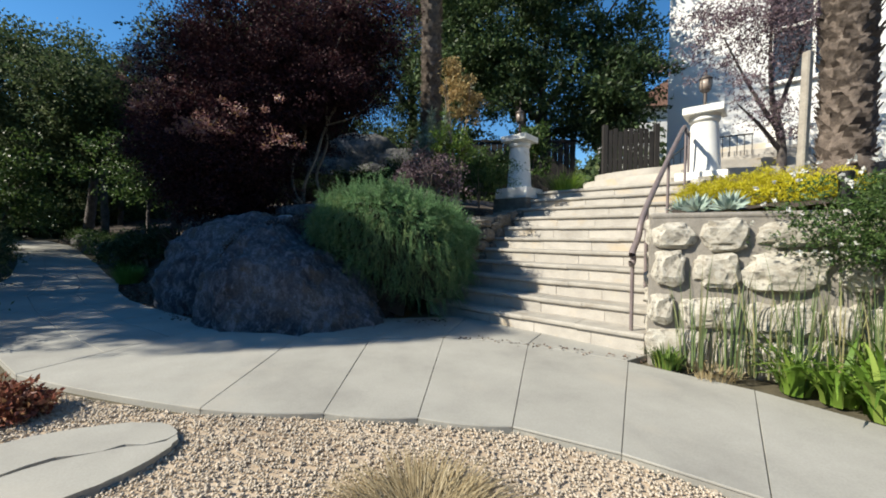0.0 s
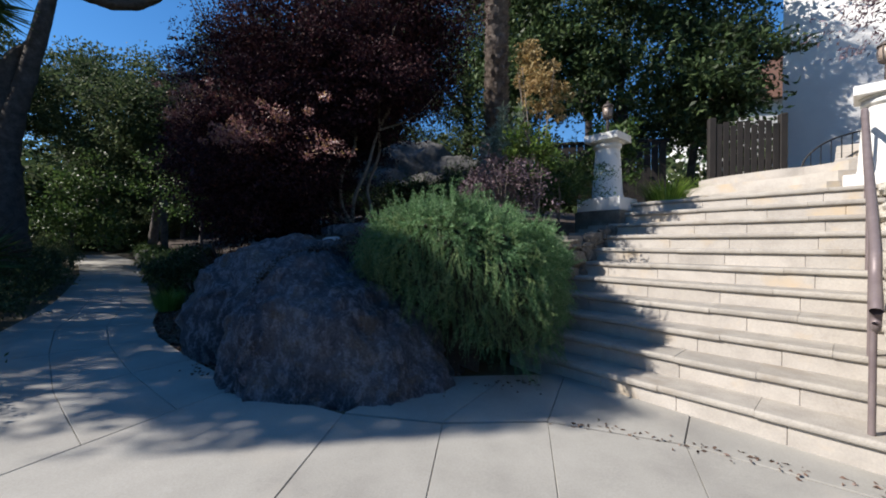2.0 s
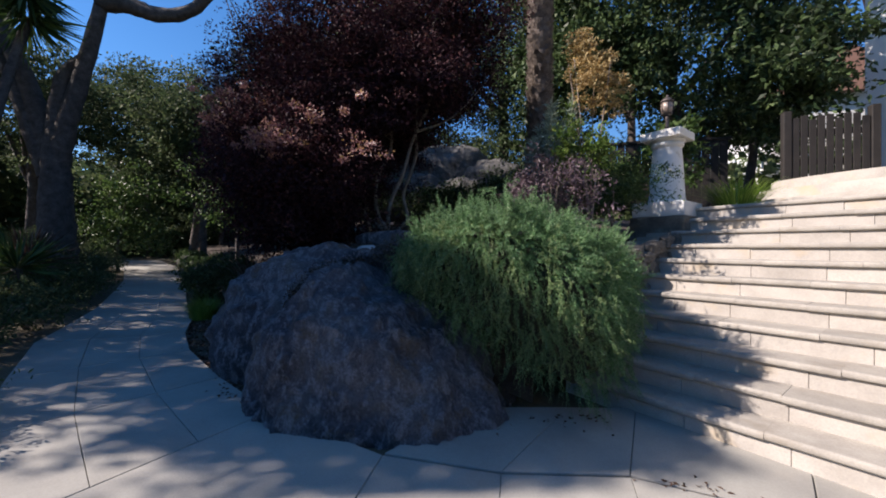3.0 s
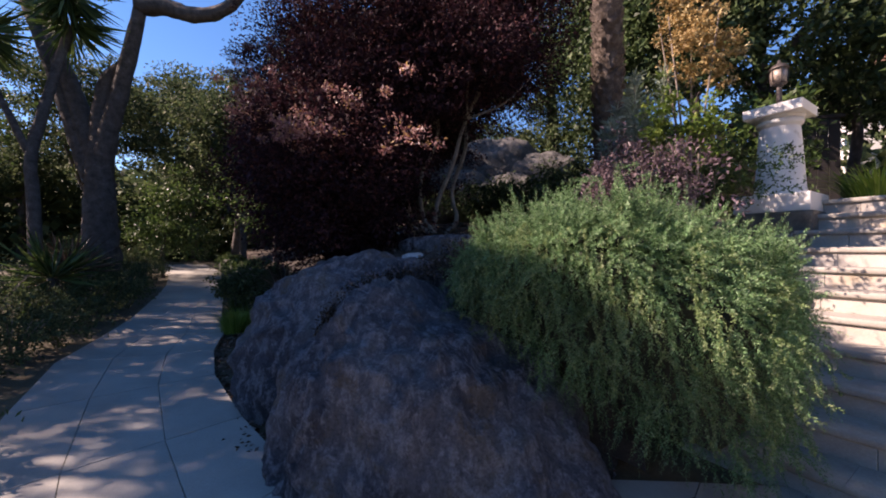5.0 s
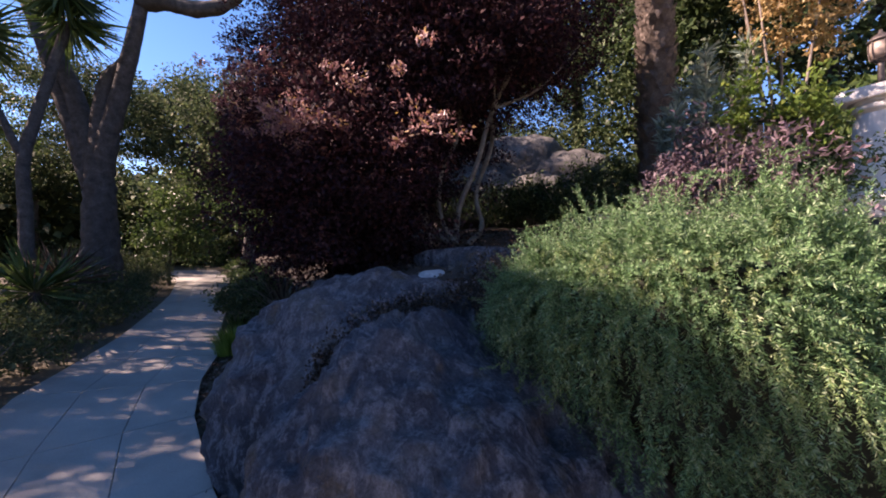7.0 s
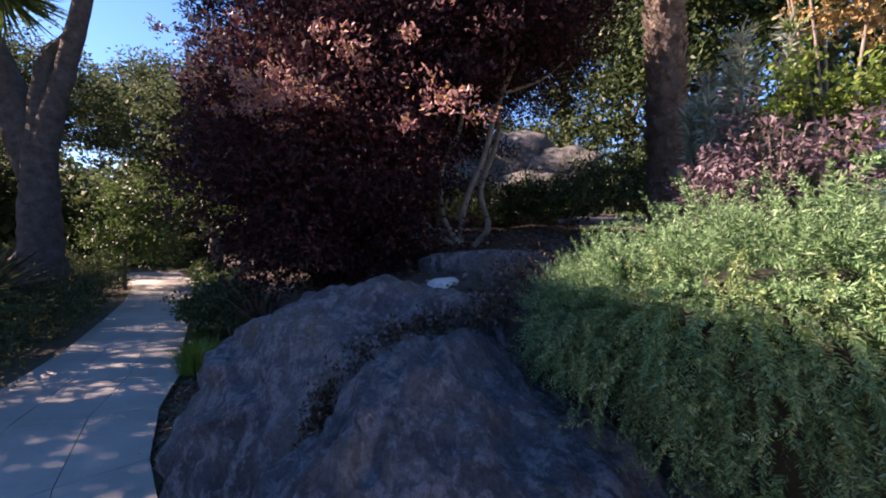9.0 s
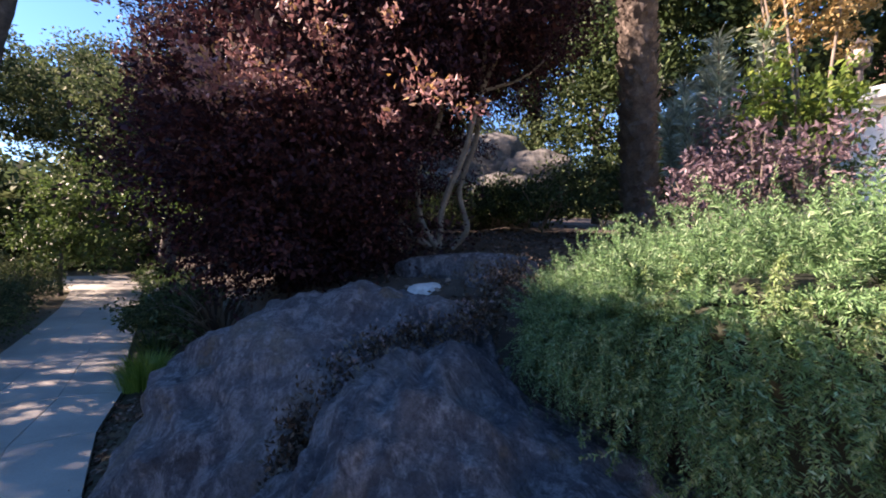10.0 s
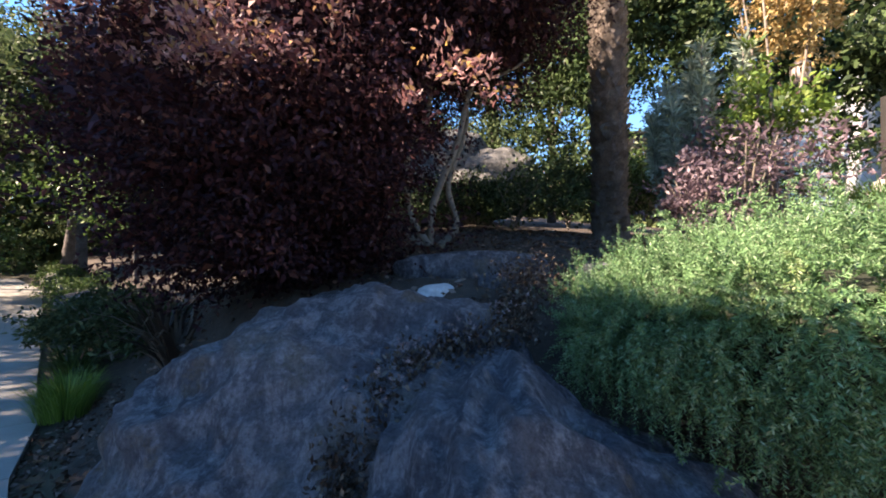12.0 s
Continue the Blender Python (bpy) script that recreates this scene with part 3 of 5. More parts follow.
# ---- the flight ----
RISE = 0.19
FLIGHT = [4.63, 4.94, 5.26, 5.58, 5.94] + [5.94 + 0.32 * (k + 1) for k in range(6)]
LEFT_U, RIGHT_U = -3.72, -0.82
stairs = thing("stairs", (0, 0, 0.02), ST_A, "flight of cream stone steps with rounded grey nosings", "stairs", kind="structure")
rng = np.random.default_rng(3)
for k, n0 in enumerate(FLIGHT):
    z1 = RISE * (k + 1)
    n1 = (FLIGHT[k + 1] if k < 10 else 11.5) + 0.03
    cuts = [LEFT_U]
    p = LEFT_U + rng.uniform(0.3, 0.6)
    while p < RIGHT_U - 0.25:
        cuts.append(p)
        p += rng.uniform(0.48, 0.75)
    cuts.append(RIGHT_U)
    for a, b in zip(cuts, cuts[1:]):
        d = min(n1 - n0, 0.45)
        j = rng.uniform(-0.004, 0.004)
        bm = bmesh.new()
        bmesh.ops.create_cube(bm, size=1)
        bmesh.ops.scale(bm, vec=(b - a - 0.002, d + 0.035, 0.058), verts=bm.verts)
        front = [e for e in bm.edges if all(v.co.y < 0 for v in e.verts) and abs(e.verts[0].co.x - e.verts[1].co.x) > 0.1]
        bmesh.ops.bevel(bm, geom=front, offset=0.022, segments=3, affect="EDGES", profile=0.5)
        bmesh.ops.translate(bm, vec=((a + b) / 2, n0 - 0.035 + (d + 0.035) / 2 + j, z1 - 0.029 + j * 0.5), verts=bm.verts)
        part("nosing", bm, NOSING, stairs)
    cuts = [LEFT_U]
    p = LEFT_U + rng.uniform(0.3, 0.6)
    while p < RIGHT_U - 0.25:
        cuts.append(p)
        p += rng.uniform(0.5, 0.8)
    cuts.append(RIGHT_U)
    low = RISE * k - (0.14 if k == 0 else 0.02)
    for a, b in zip(cuts, cuts[1:]):
        part("riser", box_bm((b - a - 0.002, 0.12, z1 - 0.058 - low), ((a + b) / 2, n0 + 0.06 + rng.uniform(-0.003, 0.003), (z1 - 0.058 + low) / 2), 0.004, 1), STEP, stairs)
# landing and the steps that turn off to the house
part("landing", box_bm((5.0, 3.6, 0.1), (-1.6, 8.2 + 1.8, RISE * 11 - 0.052), 0.01, 1), NOSING, stairs)
TURN = [(2.7, 9.75), (2.95, 9.3), (3.45, 8.75), (3.8, 8.25), (4.05, 7.85)]
for k in range(3):
    bm = bmesh.new()
    edge = smooth_line([(x + 0.3 * k, y + 0.1 * k + (0.14 * k if i > 2 else 0), 0) for i, (x, y) in enumerate(TURN)], 22)
    pts = [tuple(stair_un(x, y)) for x, y, _ in edge] + [tuple(stair_un(7.0, 7.5)), tuple(stair_un(7.0, 9.75))]
    zz = RISE * (12 + k)
    f = bm.faces.new([bm.verts.new((x, y, zz)) for x, y in pts])
    ext = bmesh.ops.extrude_face_region(bm, geom=[f])
    bmesh.ops.translate(bm, vec=(0, 0, -RISE - 0.3), verts=[v for v in ext["geom"] if isinstance(v, bmesh.types.BMVert)])
    bmesh.ops.recalc_face_normals(bm, faces=bm.faces[:])
    top_z = max(v.co.z for v in bm.verts)
    sharp = [e for e in bm.edges if all(v.co.z > top_z - 0.001 for v in e.verts)]
    bmesh.ops.bevel(bm, geom=sharp, offset=0.02, segments=2, affect="EDGES")
    part("turning_step", bm, STEP, stairs)


def rubble_wall(name, label, u0, u1, face_n, z0, z1, mat, seed, axis="u", depth=0.4, size=(0.34, 0.28), gap=0.02, inward=1, origin=(0, 0), turn=ST_A):
    """A mortared rubble wall: a core with one proud rounded stone after another in its face."""
    rng = np.random.default_rng(seed)
    w = thing(name, (*origin, 0), turn, label, "stone wall", kind="structure")
    mid, length = (u0 + u1) / 2, u1 - u0
    top = z1 if not callable(z1) else None
    steps = max(1, int(length / 0.3)) if callable(z1) else 1
    for s in range(steps):
        a, b = u0 + length * s / steps, u0 + length * (s + 1) / steps
        t = z1((a + b) / 2) if callable(z1) else z1
        c, sz = ((a + b) / 2, face_n + inward * depth / 2, (z0 + t) / 2), (b - a, depth, t - z0)
        if axis == "n":
            c, sz = (c[1], c[0], c[2]), (sz[1], sz[0], sz[2])
        part("core", box_bm(sz, c, 0.0), MORTAR, w)
    variants = [rock_bm((0.56, 0.4, 0.56), seed + i * 1.37, 3, 0.42, 2.4, 0.5, 0.62) for i in range(7)]
    meshes = []
    for bm in variants:
        me = bpy.data.meshes.new("stone")
        for f in bm.faces:
            f.smooth = False
        bm.to_mesh(me)
        bm.free()
        me.materials.append(mat)
        meshes.append(me)
    z = z0
    top_all = max(z1(u) for u in np.linspace(u0, u1, 12)) if callable(z1) else z1
    while z < top_all - 0.06:
        h = size[1] * rng.uniform(0.7, 1.25)
        u = u0 + rng.uniform(-0.1, 0.0)
        while u < u1 - 0.05:
            ww = size[0] * rng.uniform(0.6, 1.5)
            c = u + ww / 2
            lim = z1(min(max(c, u0), u1)) if callable(z1) else z1
            if z + h * 0.6 < lim + 0.05 and c < u1 + 0.05:
                ob = new("stone", meshes[rng.integers(7)])
                ob.parent = w
                hh = h * rng.uniform(0.85, 1.05)
                loc = (c, face_n + 0.02 * inward, min(z + h / 2 + rng.uniform(-0.03, 0.03), lim - hh * 0.4))
                m = Matrix.Translation((loc[1], loc[0], loc[2]) if axis == "n" else loc)
                if axis == "n":
                    m = m @ pose(0, 0, 0, 0, 0, 90)
                ob.matrix_basis = m @ pose(0, 0, 0, 0, rng.uniform(-8, 8), rng.choice([0, 180])) @ Matrix.Diagonal((ww - gap, 0.26, hh - gap, 1))
            u += ww
        z += h
    return w


def flight_z(n):
    k = sum(1 for f in FLIGHT if f < n)
    return 0.02 + RISE * k


EAST = (2.06, 4.12)
EAST_A = -20.7
rubble_wall("wall_east", "rubble retaining wall of pale stones in grey mortar", -0.02, 5.0, 0.0, -0.1, 1.36, RUBBLE, 21, size=(0.42, 0.36), gap=0.075, origin=EAST, turn=EAST_A)
rubble_wall("wall_east_return", "rubble wall stepping up beside the stairs", 4.85, 8.2, -0.80, -0.1, lambda n: max(1.34, flight_z(n) + 0.05), RUBBLE, 22, axis="n", depth=0.3)
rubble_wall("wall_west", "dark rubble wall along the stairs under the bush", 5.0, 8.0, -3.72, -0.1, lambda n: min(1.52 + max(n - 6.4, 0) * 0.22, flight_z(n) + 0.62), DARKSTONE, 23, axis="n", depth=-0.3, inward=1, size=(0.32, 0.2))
part("coping", box_bm((5.05, 0.42, 0.05), (2.5, 0.2, 1.372), 0.02, 2), MORTAR, thing("wall_coping", (*EAST, 0), EAST_A, "rough mortar coping on the rubble wall", "coping", kind="structure"))

# ---- house, white wall and far gable ----
house = thing("house", (6.15, 12.4, 2.0), ST_A, "white stucco house with a tall window, dappled with shade", "house")
W0, W1, H1 = 0.0, 14.0, 8.5
win = (2.3, 4.0, 3.2, 5.4)
xs = [W0, win[0], win[1], W1]
zs = [0, win[2], win[3], H1]
for i in range(3):
    for j in range(3):
        if (i, j) != (1, 1):
            part("wall", box_bm((xs[i + 1] - xs[i], 0.3, zs[j + 1] - zs[j]), ((xs[i] + xs[i + 1]) / 2, 0.15, (zs[j] + zs[j + 1]) / 2), 0), STUCCO, house)
part("wall", box_bm((0.3, 9, H1), (0.15, 4.8, H1 / 2), 0.0), STUCCO, house)
part("eaves", box_bm((15, 10.4, 0.18), (7, 4.7, H1 + 0.09), 0.02, 1), PAINT, house)
rb = bmesh.new()
rv = [rb.verts.new(p) for p in ((-0.6, -0.6, H1 + 0.18), (14.6, -0.6, H1 + 0.18), (14.6, 10, H1 + 0.18), (-0.6, 10, H1 + 0.18), (3, 4.7, H1 + 2.6), (12, 4.7, H1 + 2.6))]
for f in ((0, 1, 5, 4), (1, 2, 5), (2, 3, 4, 5), (3, 0, 4), (3, 2, 1, 0)):
    rb.faces.new([rv[i] for i in f])
part("roof", rb, ROOFTILE, house)
glass_m, gn, gl, gb = nodes_of("window_glass")
gb.inputs["Base Color"].default_value = (0.05, 0.07, 0.09, 1)
gb.inputs["Roughness"].default_value = 0.05
gb.inputs["Transmission Weight"].default_value = 0.3
window = part("window", box_bm((win[1] - win[0], 0.03, win[3] - win[2]), ((win[0] + win[1]) / 2, 0.18, (win[2] + win[3]) / 2), 0), glass_m, house, "tall window reflecting the sky")
for cx in (win[0] + 0.04, (win[0] + win[1]) / 2, win[1] - 0.04):
    part("frame", box_bm((0.07, 0.08, win[3] - win[2]), (cx, 0.12, (win[2] + win[3]) / 2), 0.006, 1), PAINT, window)
for cz in (win[2] + 0.04, (win[2] + win[3]) / 2 + 0.3, win[3] - 0.04):
    part("frame", box_bm((win[1] - win[0], 0.07, 0.07), ((win[0] + win[1]) / 2, 0.12, cz), 0.006, 1), PAINT, window)
part("sill", box_bm((win[1] - win[0] + 0.24, 0.2, 0.08), ((win[0] + win[1]) / 2, -0.02, win[2] - 0.04), 0.01, 1), PAINT, window)

white_wall = thing("garden_wall", (*stair_xy(0.2, 11.3), 2.35), ST_A, "low white painted masonry wall beside the upper steps", "garden wall", kind="structure")
part("wall", box_bm((3.6, 0.25, 1.15), (1.9, 0, 0.575), 0.02), PAINT, white_wall)
part("pier", box_bm((0.36, 0.4, 1.3), (0.0, 0, 0.65), 0.02), PAINT, white_wall)
upper = thing("upper_steps", (*stair_xy(-0.9, 10.2), 2.4), ST_A, "cream steps rising to the house door", "stairs", kind="structure")
for k in range(5):
    part("step", box_bm((2.0, 0.36, 0.17), (0.6, 0.33 * k, 0.085 + 0.17 * k), 0.012, 1), STEP, upper)
    part("support", box_bm((1.96, 0.34, 0.17 * k + 0.3), (0.6, 0.33 * k + 0.005, (0.17 * k + 0.3) / 2 - 0.3), 0.0), STEP, upper)

gable = thing("far_house", (12.6, 24, 2.5), 0, "white gabled house far behind the gate", "house")
part("wall", box_bm((6, 6, 6.5), (0, 3, 3.25), 0.0), STUCCO, gable)
gbm = bmesh.new()
gv = [gbm.verts.new(p) for p in ((-3.4, -0.4, 6.4), (3.4, -0.4, 6.4), (0, -0.4, 8.6), (-3.4, 6.4, 6.4), (3.4, 6.4, 6.4), (0, 6.4, 8.6))]
for f in ((0, 1, 2), (5, 4, 3), (0, 2, 5, 3), (2, 1, 4, 5), (1, 0, 3, 4)):
    gbm.faces.new([gv[i] for i in f])
part("roof", gbm, ROOFTILE, gable)


# ---- pillars with lamps ----
def pillar(loc, rz, label):
    t = thing("pillar", loc, rz, label, "pillar", "pillars beside the stairs")
    part("plinth", box_bm((0.74, 0.74, 0.22), (0, 0, 0.1), 0.014), PAINT, t)
    part("footing", box_bm((0.8, 0.8, 0.6), (0, 0, -0.31), 0.02), DARKSTONE, t, "rough dark stone footing")
    part("shaft", lathe_bm([(0.27, 0.19), (0.265, 0.24), (0.25, 0.3), (0.225, 0.75), (0.2, 1.08), (0.2, 1.1)]), PAINT, t, smooth=True)
    ring = [(0.2, 1.06)] + [(0.2 + 0.035 * math.sin(a), 1.125 - 0.04 * math.cos(a)) for a in np.linspace(0.2, math.pi - 0.2, 8)] + [(0.235, 1.165), (0.245, 1.2)]
    part("moulding", lathe_bm(ring), PAINT, t, smooth=True)
    part("cap", box_bm((0.58, 0.58, 0.12), (0, 0, 1.26), 0.012), PAINT, t)
    return t


def lantern(loc, rz, label):
    t = thing("lantern", loc, rz, label, "lantern", "lanterns on the pillars")
    part("base_plate", lathe_bm([(0.06, 0), (0.06, 0.012), (0.03, 0.03)], 16), COPPER, t)
    part("stem", lathe_bm([(0.03, 0.0), (0.027, 0.3)], 16), COPPER, t)
    part("collar", lathe_bm([(0.03, 0.28), (0.075, 0.31), (0.08, 0.325), (0.03, 0.34)], 16), COPPER, t)
    part("glass", lathe_bm([(0.07, 0.33), (0.085, 0.42), (0.08, 0.5)], 16), LAMPGLASS, t, "clouded amber glass", True)
    for a in np.linspace(0, 2 * math.pi, 6, endpoint=False):
        V, F = tube([(0.078 * math.cos(a), 0.078 * math.sin(a), 0.32), (0.092 * math.cos(a), 0.092 * math.sin(a), 0.42), (0.088 * math.cos(a), 0.088 * math.sin(a), 0.51)], [0.006] * 3, 6)
        put("rib", np_mesh("rib", V, F), COPPER, t)
    part("hood", lathe_bm([(0.098, 0.5), (0.1, 0.515), (0.06, 0.56), (0.02, 0.585), (0.012, 0.62)], 16), COPPER, t, "", True)
    return t


LAMPGLASS, n_, l_, b_ = nodes_of("lamp_glass")
b_.inputs["Base Color"].default_value = (0.45, 0.36, 0.3, 1)
b_.inputs["Roughness"].default_value = 0.35
b_.inputs["Transmission Weight"].default_value = 0.3
pillar((1.31, 8.62, 1.98), ST_A, "white painted masonry pillar with a square cap, by the stairs")
lantern((1.31, 8.62, 3.3), ST_A, "small weathered copper garden lantern on a pillar")
pillar((4.3, 7.28, 2.06), ST_A, "white painted masonry pillar with a square cap, above the bed")
lantern((4.3, 7.28, 3.38), ST_A, "small weathered copper garden lantern on a pillar")

# ---- handrail ----
rail = thing("handrail", (0, 0, 0.02), ST_A, "brown-painted steel handrail with a scrolled lower end", "handrail")
rp = [(-0.95, 4.62, RISE + 0.78), (-0.95, 4.68, RISE + 0.84), (-0.95, 4.86, RISE + 0.97), (-0.95, 5.1, RISE * 3 + 0.86), (-0.97, 6.3, RISE * 6 + 1.0), (-0.98, 7.6, RISE * 10 + 0.98), (-0.98, 7.8, RISE * 10 + 1.02), (-0.98, 8.1, RISE * 10 + 1.02)]
V, F = tube(smooth_line(rp, 60), [0.032] * 60, 10)
put("rail", np_mesh("rail", V, F, True), RAILPAINT, rail)
curl = [(-0.95, 4.62 + 0.055 * math.sin(a), RISE + 0.73 + 0.055 * math.cos(a)) for a in np.linspace(0, 4.4, 16)]
V, F = tube(curl, np.linspace(0.032, 0.02, 16), 10)
put("scroll", np_mesh("scroll", V, F, True), RAILPAINT, rail)
for un, zb, zt in ((4.69, RISE, RISE + 0.84), (5.25, RISE * 3, RISE * 3 + 0.92), (6.4, RISE * 6, RISE * 6 + 1.02), (7.75, RISE * 10, RISE * 10 + 1.02), (8.08, RISE * 11, RISE * 10 + 1.02)):
    V, F = tube([(-0.96, un, zb), (-0.96, un, (zb + zt) / 2), (-0.96, un, zt)], [0.019] * 3, 10)
    put("post", np_mesh("post", V, F, True), RAILPAINT, rail)

# ---- gate ----
gate = thing("gate", (3.55, 9.95, 2.1), -2, "dark wooden garden gate of upright slats, closed", "gate")
for cx in (-0.03, 1.16):
    part("post", box_bm((0.12, 0.12, 1.8), (cx, 0, 0.9), 0.01, 1), GATEWOOD, gate)
for cz in (0.3, 0.9, 1.4):
    part("rail", box_bm((1.1, 0.05, 0.1), (0.565, 0, cz), 0.006, 1), GATEWOOD, gate)
for k in range(9):
    part("slat", box_bm((0.1, 0.022, 1.62 + 0.09 * math.sin(k * 2.2)), (0.09 + 0.118 * k, -0.036, 0.86), 0.004, 1), GATEWOOD, gate)

# iron railing by the house
rlg = thing("iron_railing", (4.8, 9.6, 2.45), -22, "black wrought-iron railing with a curved top rail", "railing")
top = smooth_line([(0, 0, 0.25), (0.1, 0, 0.55), (0.4, 0, 0.8), (0.9, 0, 0.92), (1.6, 0, 0.95)], 30)
V, F = tube(top, [0.016] * 30, 8)
put("top_rail", np_mesh("top_rail", V, F, True), IRON, rlg)
V, F = tube([(0, 0, 0.1), (0.8, 0, 0.1), (1.6, 0, 0.1)], [0.012] * 3, 8)
put("bottom_rail", np_mesh("bottom_rail", V, F, True), IRON, rlg)
for cx in np.linspace(0.02, 1.58, 13):
    zt = float(np.interp(cx, top[:, 0], top[:, 2]))
    V, F = tube([(cx, 0, 0.0), (cx, 0, zt / 2), (cx, 0, zt)], [0.008] * 3, 6)
    put("baluster", np_mesh("baluster", V, F, True), IRON, rlg)


# ---- boulders ----
def boulder(name, loc, radii, seed, sub, label, amt=0.16, freq=0.9, mat=None, ridged=0.6, rz=0, fine=0.0, fall=0.0, squeeze=1.0, square=0.85):
    bm = rock_bm(radii, seed, sub, amt, freq, ridged, square, fine)
    for v in bm.verts:
        v.co.z -= fall * max(v.co.x, 0)
        v.co.x *= squeeze if v.co.x < 0 else 1
    for f in bm.faces:
        f.smooth = True
    me = bpy.data.meshes.new(name)
    bm.to_mesh(me)
    bm.free()
    ob = put(name, me, mat or BOULDER, None, label, category="boulder")
    ob.matrix_basis = pose(*loc, 0, 0, rz)
    return ob


boulder("boulder", (-3.05, 6.09, 0.12), (1.2, 1.17, 1.3), 1.0, 7, "large blue-grey lichen-spotted boulder beside the path", 0.17, 0.9, fine=0.032, square=0.72)
boulder("boulder", (-2.27, 5.26, 0.06), (1.68, 1.02, 1.17), 2.3, 7, "large blue-grey boulder with rust stains under the bush", 0.18, 1.0, fine=0.032, fall=0.42, squeeze=0.5)
boulder("stone", (-2.68, 6.2, 1.44), (0.13, 0.06, 0.06), 3.1, 4, "small pale stone lying on the boulder", 0.45, 6, PALESTONE, 0.5, 20)
boulder("stone", (-2.3, 6.35, 1.45), (0.13, 0.12, 0.13), 4.1, 3, "small grey stone beside the bed", 0.3, 4)
boulder("stone", (-2.45, 6.55, 1.58), (0.55, 0.14, 0.12), 4.7, 4, "flat grey edging stone along the mulch", 0.15, 2)
boulder("stone", (-1.65, 6.35, 1.5), (0.16, 0.14, 0.12), 5.2, 3, "small grey stone under the bush", 0.3, 4)
rng = np.random.default_rng(77)
for k in range(16):
    s = k / 15
    x = -7.9 - 8 * s
    y = lerp_line(FOOT, x) + 0.55 + rng.uniform(0, 0.5)
    r = rng.uniform(0.25, 0.5)
    boulder("path_rock", (x, y, base_z(x, y) + r * 0.35), (r * 1.2, r, r * rng.uniform(0.8, 1.2)), 10 + k, 3, "grey weathered rock edging the garden path", 0.25, 1.6, PALEROCK)
for x, y, z, r in ((-4.9, 12.2, 3.2, 1.0), (-3.4, 12.6, 3.5, 1.15), (-2.2, 12.4, 3.2, 0.9), (-4.0, 11.6, 2.8, 0.8), (-2.8, 11.5, 2.7, 0.7)):
    boulder("rock_outcrop", (x, y, z), (r * 1.15, r * 0.8, r * 0.9), x * 1.3 + 40, 4, "pale sunlit rock outcrop behind the trees", 0.3, 1.2, PALEROCK)


# ---- plants ----
def plant(name, loc, label, category, group="", rz=0):
    return thing(name, loc, rz, label, category, group)


def leaf_part(name, vf, mat, parent, label=""):
    return put(name, np_mesh(name, *vf), mat, parent, label)


def limb(name, pts, r0, r1, mat, parent, n=24, sides=12, rough=0.05, seed=1):
    line = smooth_line(pts, n)
    V, F = tube(line, np.linspace(r0, r1, n) , sides, rough, seed)
    return put(name, np_mesh(name, V, F, True), mat, parent)


# trailing rosemary mound
rng = np.random.default_rng(42)
rose = plant("trailing_bush", (-0.75, 5.6, 1.0), "bright green trailing rosemary bush spilling over the boulder", "bush")


def mound(x, v):
    """A point on the mound in world metres and the way it faces; v from the back (0) over the top to the hem (1)."""
    w = np.sqrt(np.clip(1 - ((x + 0.8) / 1.14) ** 2, 0.0, 1))
    top = 1.4 + 0.45 * w ** 0.6 - 0.3 * np.clip((x + 0.75) / 1.0, 0, 1) ** 1.5 - 0.16 * np.clip((-1.35 - x) / 0.55, 0, 1)
    front = 5.8 - 1.2 * w ** 0.75
    hem = np.interp(x, [-1.95, -1.6, -1.2, -0.7, -0.15, 0.2, 0.46], [1.35, 1.1, 0.75, 0.5, 0.24, 0.4, 0.8])
    a = np.clip(v / 0.45, 0, 1)
    b = np.clip((v - 0.45) / 0.55, 0, 1)
    y = np.where(v < 0.45, 7.0 + (front + 0.35 - 7.0) * a, front + 0.35 * np.cos(np.minimum(b * 2.2, 1) * np.pi / 2) - 0.05 * b + 0.55 * np.clip(b - 0.22, 0, 1))
    z = np.where(v < 0.45, top - 0.25 * (1 - a) ** 2 - 0.06 * a ** 3, top - 0.06 - (top - 0.06 - hem) * b ** 1.25)
    ny = np.where(v < 0.45, -0.25 * a, -np.sin(np.minimum(b * 2.2, 1) * np.pi / 2) * 0.9)
    nz = np.where(v < 0.45, 1.0, 1 - np.minimum(b * 2.4, 1.35))
    nx = (x + 0.8) / 1.14 * 0.9
    return np.stack([x, y, z], -1), unit(np.stack([nx, ny, nz], -1))


def needles(line_p, line_t, length, width, rng):
    """Short narrow leaves standing off a stem all round it."""
    side = unit(np.cross(line_t, rng.normal(size=line_p.shape)))
    return leaves(line_p, unit(line_t * 0.75 + side), length, width, rng, 0.05)


ROSE_O = np.array([-0.75, 5.6, 1.0])
NS, NL = 6000, 70
sx = -0.8 + 1.14 * np.sin(rng.uniform(-np.pi / 2, np.pi / 2, NS))
sv = rng.uniform(0.08, 1.0, NS) ** 0.92
# sprigs thinned low down so the dark inner sheet shows there as shade
thin = (sv < 0.64) | (rng.uniform(size=NS) < 0.5)
sx, sv = sx[thin], sv[thin]
NS = len(sx)
sp, sn = mound(sx, sv)
lump = np.array([fbm((p[0] * 5.2, p[1] * 5.2, p[2] * 2.4), 4) for p in sp])
sp = sp + sn * (0.17 * lump - 0.06 + rng.uniform(-0.09, 0.05, NS))[:, None]
hang = np.clip((sv - 0.47) / 0.22, 0, 1)[:, None]
sway = np.array([[noise.noise(Vector((p[0] * 3, p[1] * 3, p[2] * 3 + o))) for o in (0, 9, 20)] for p in sp])
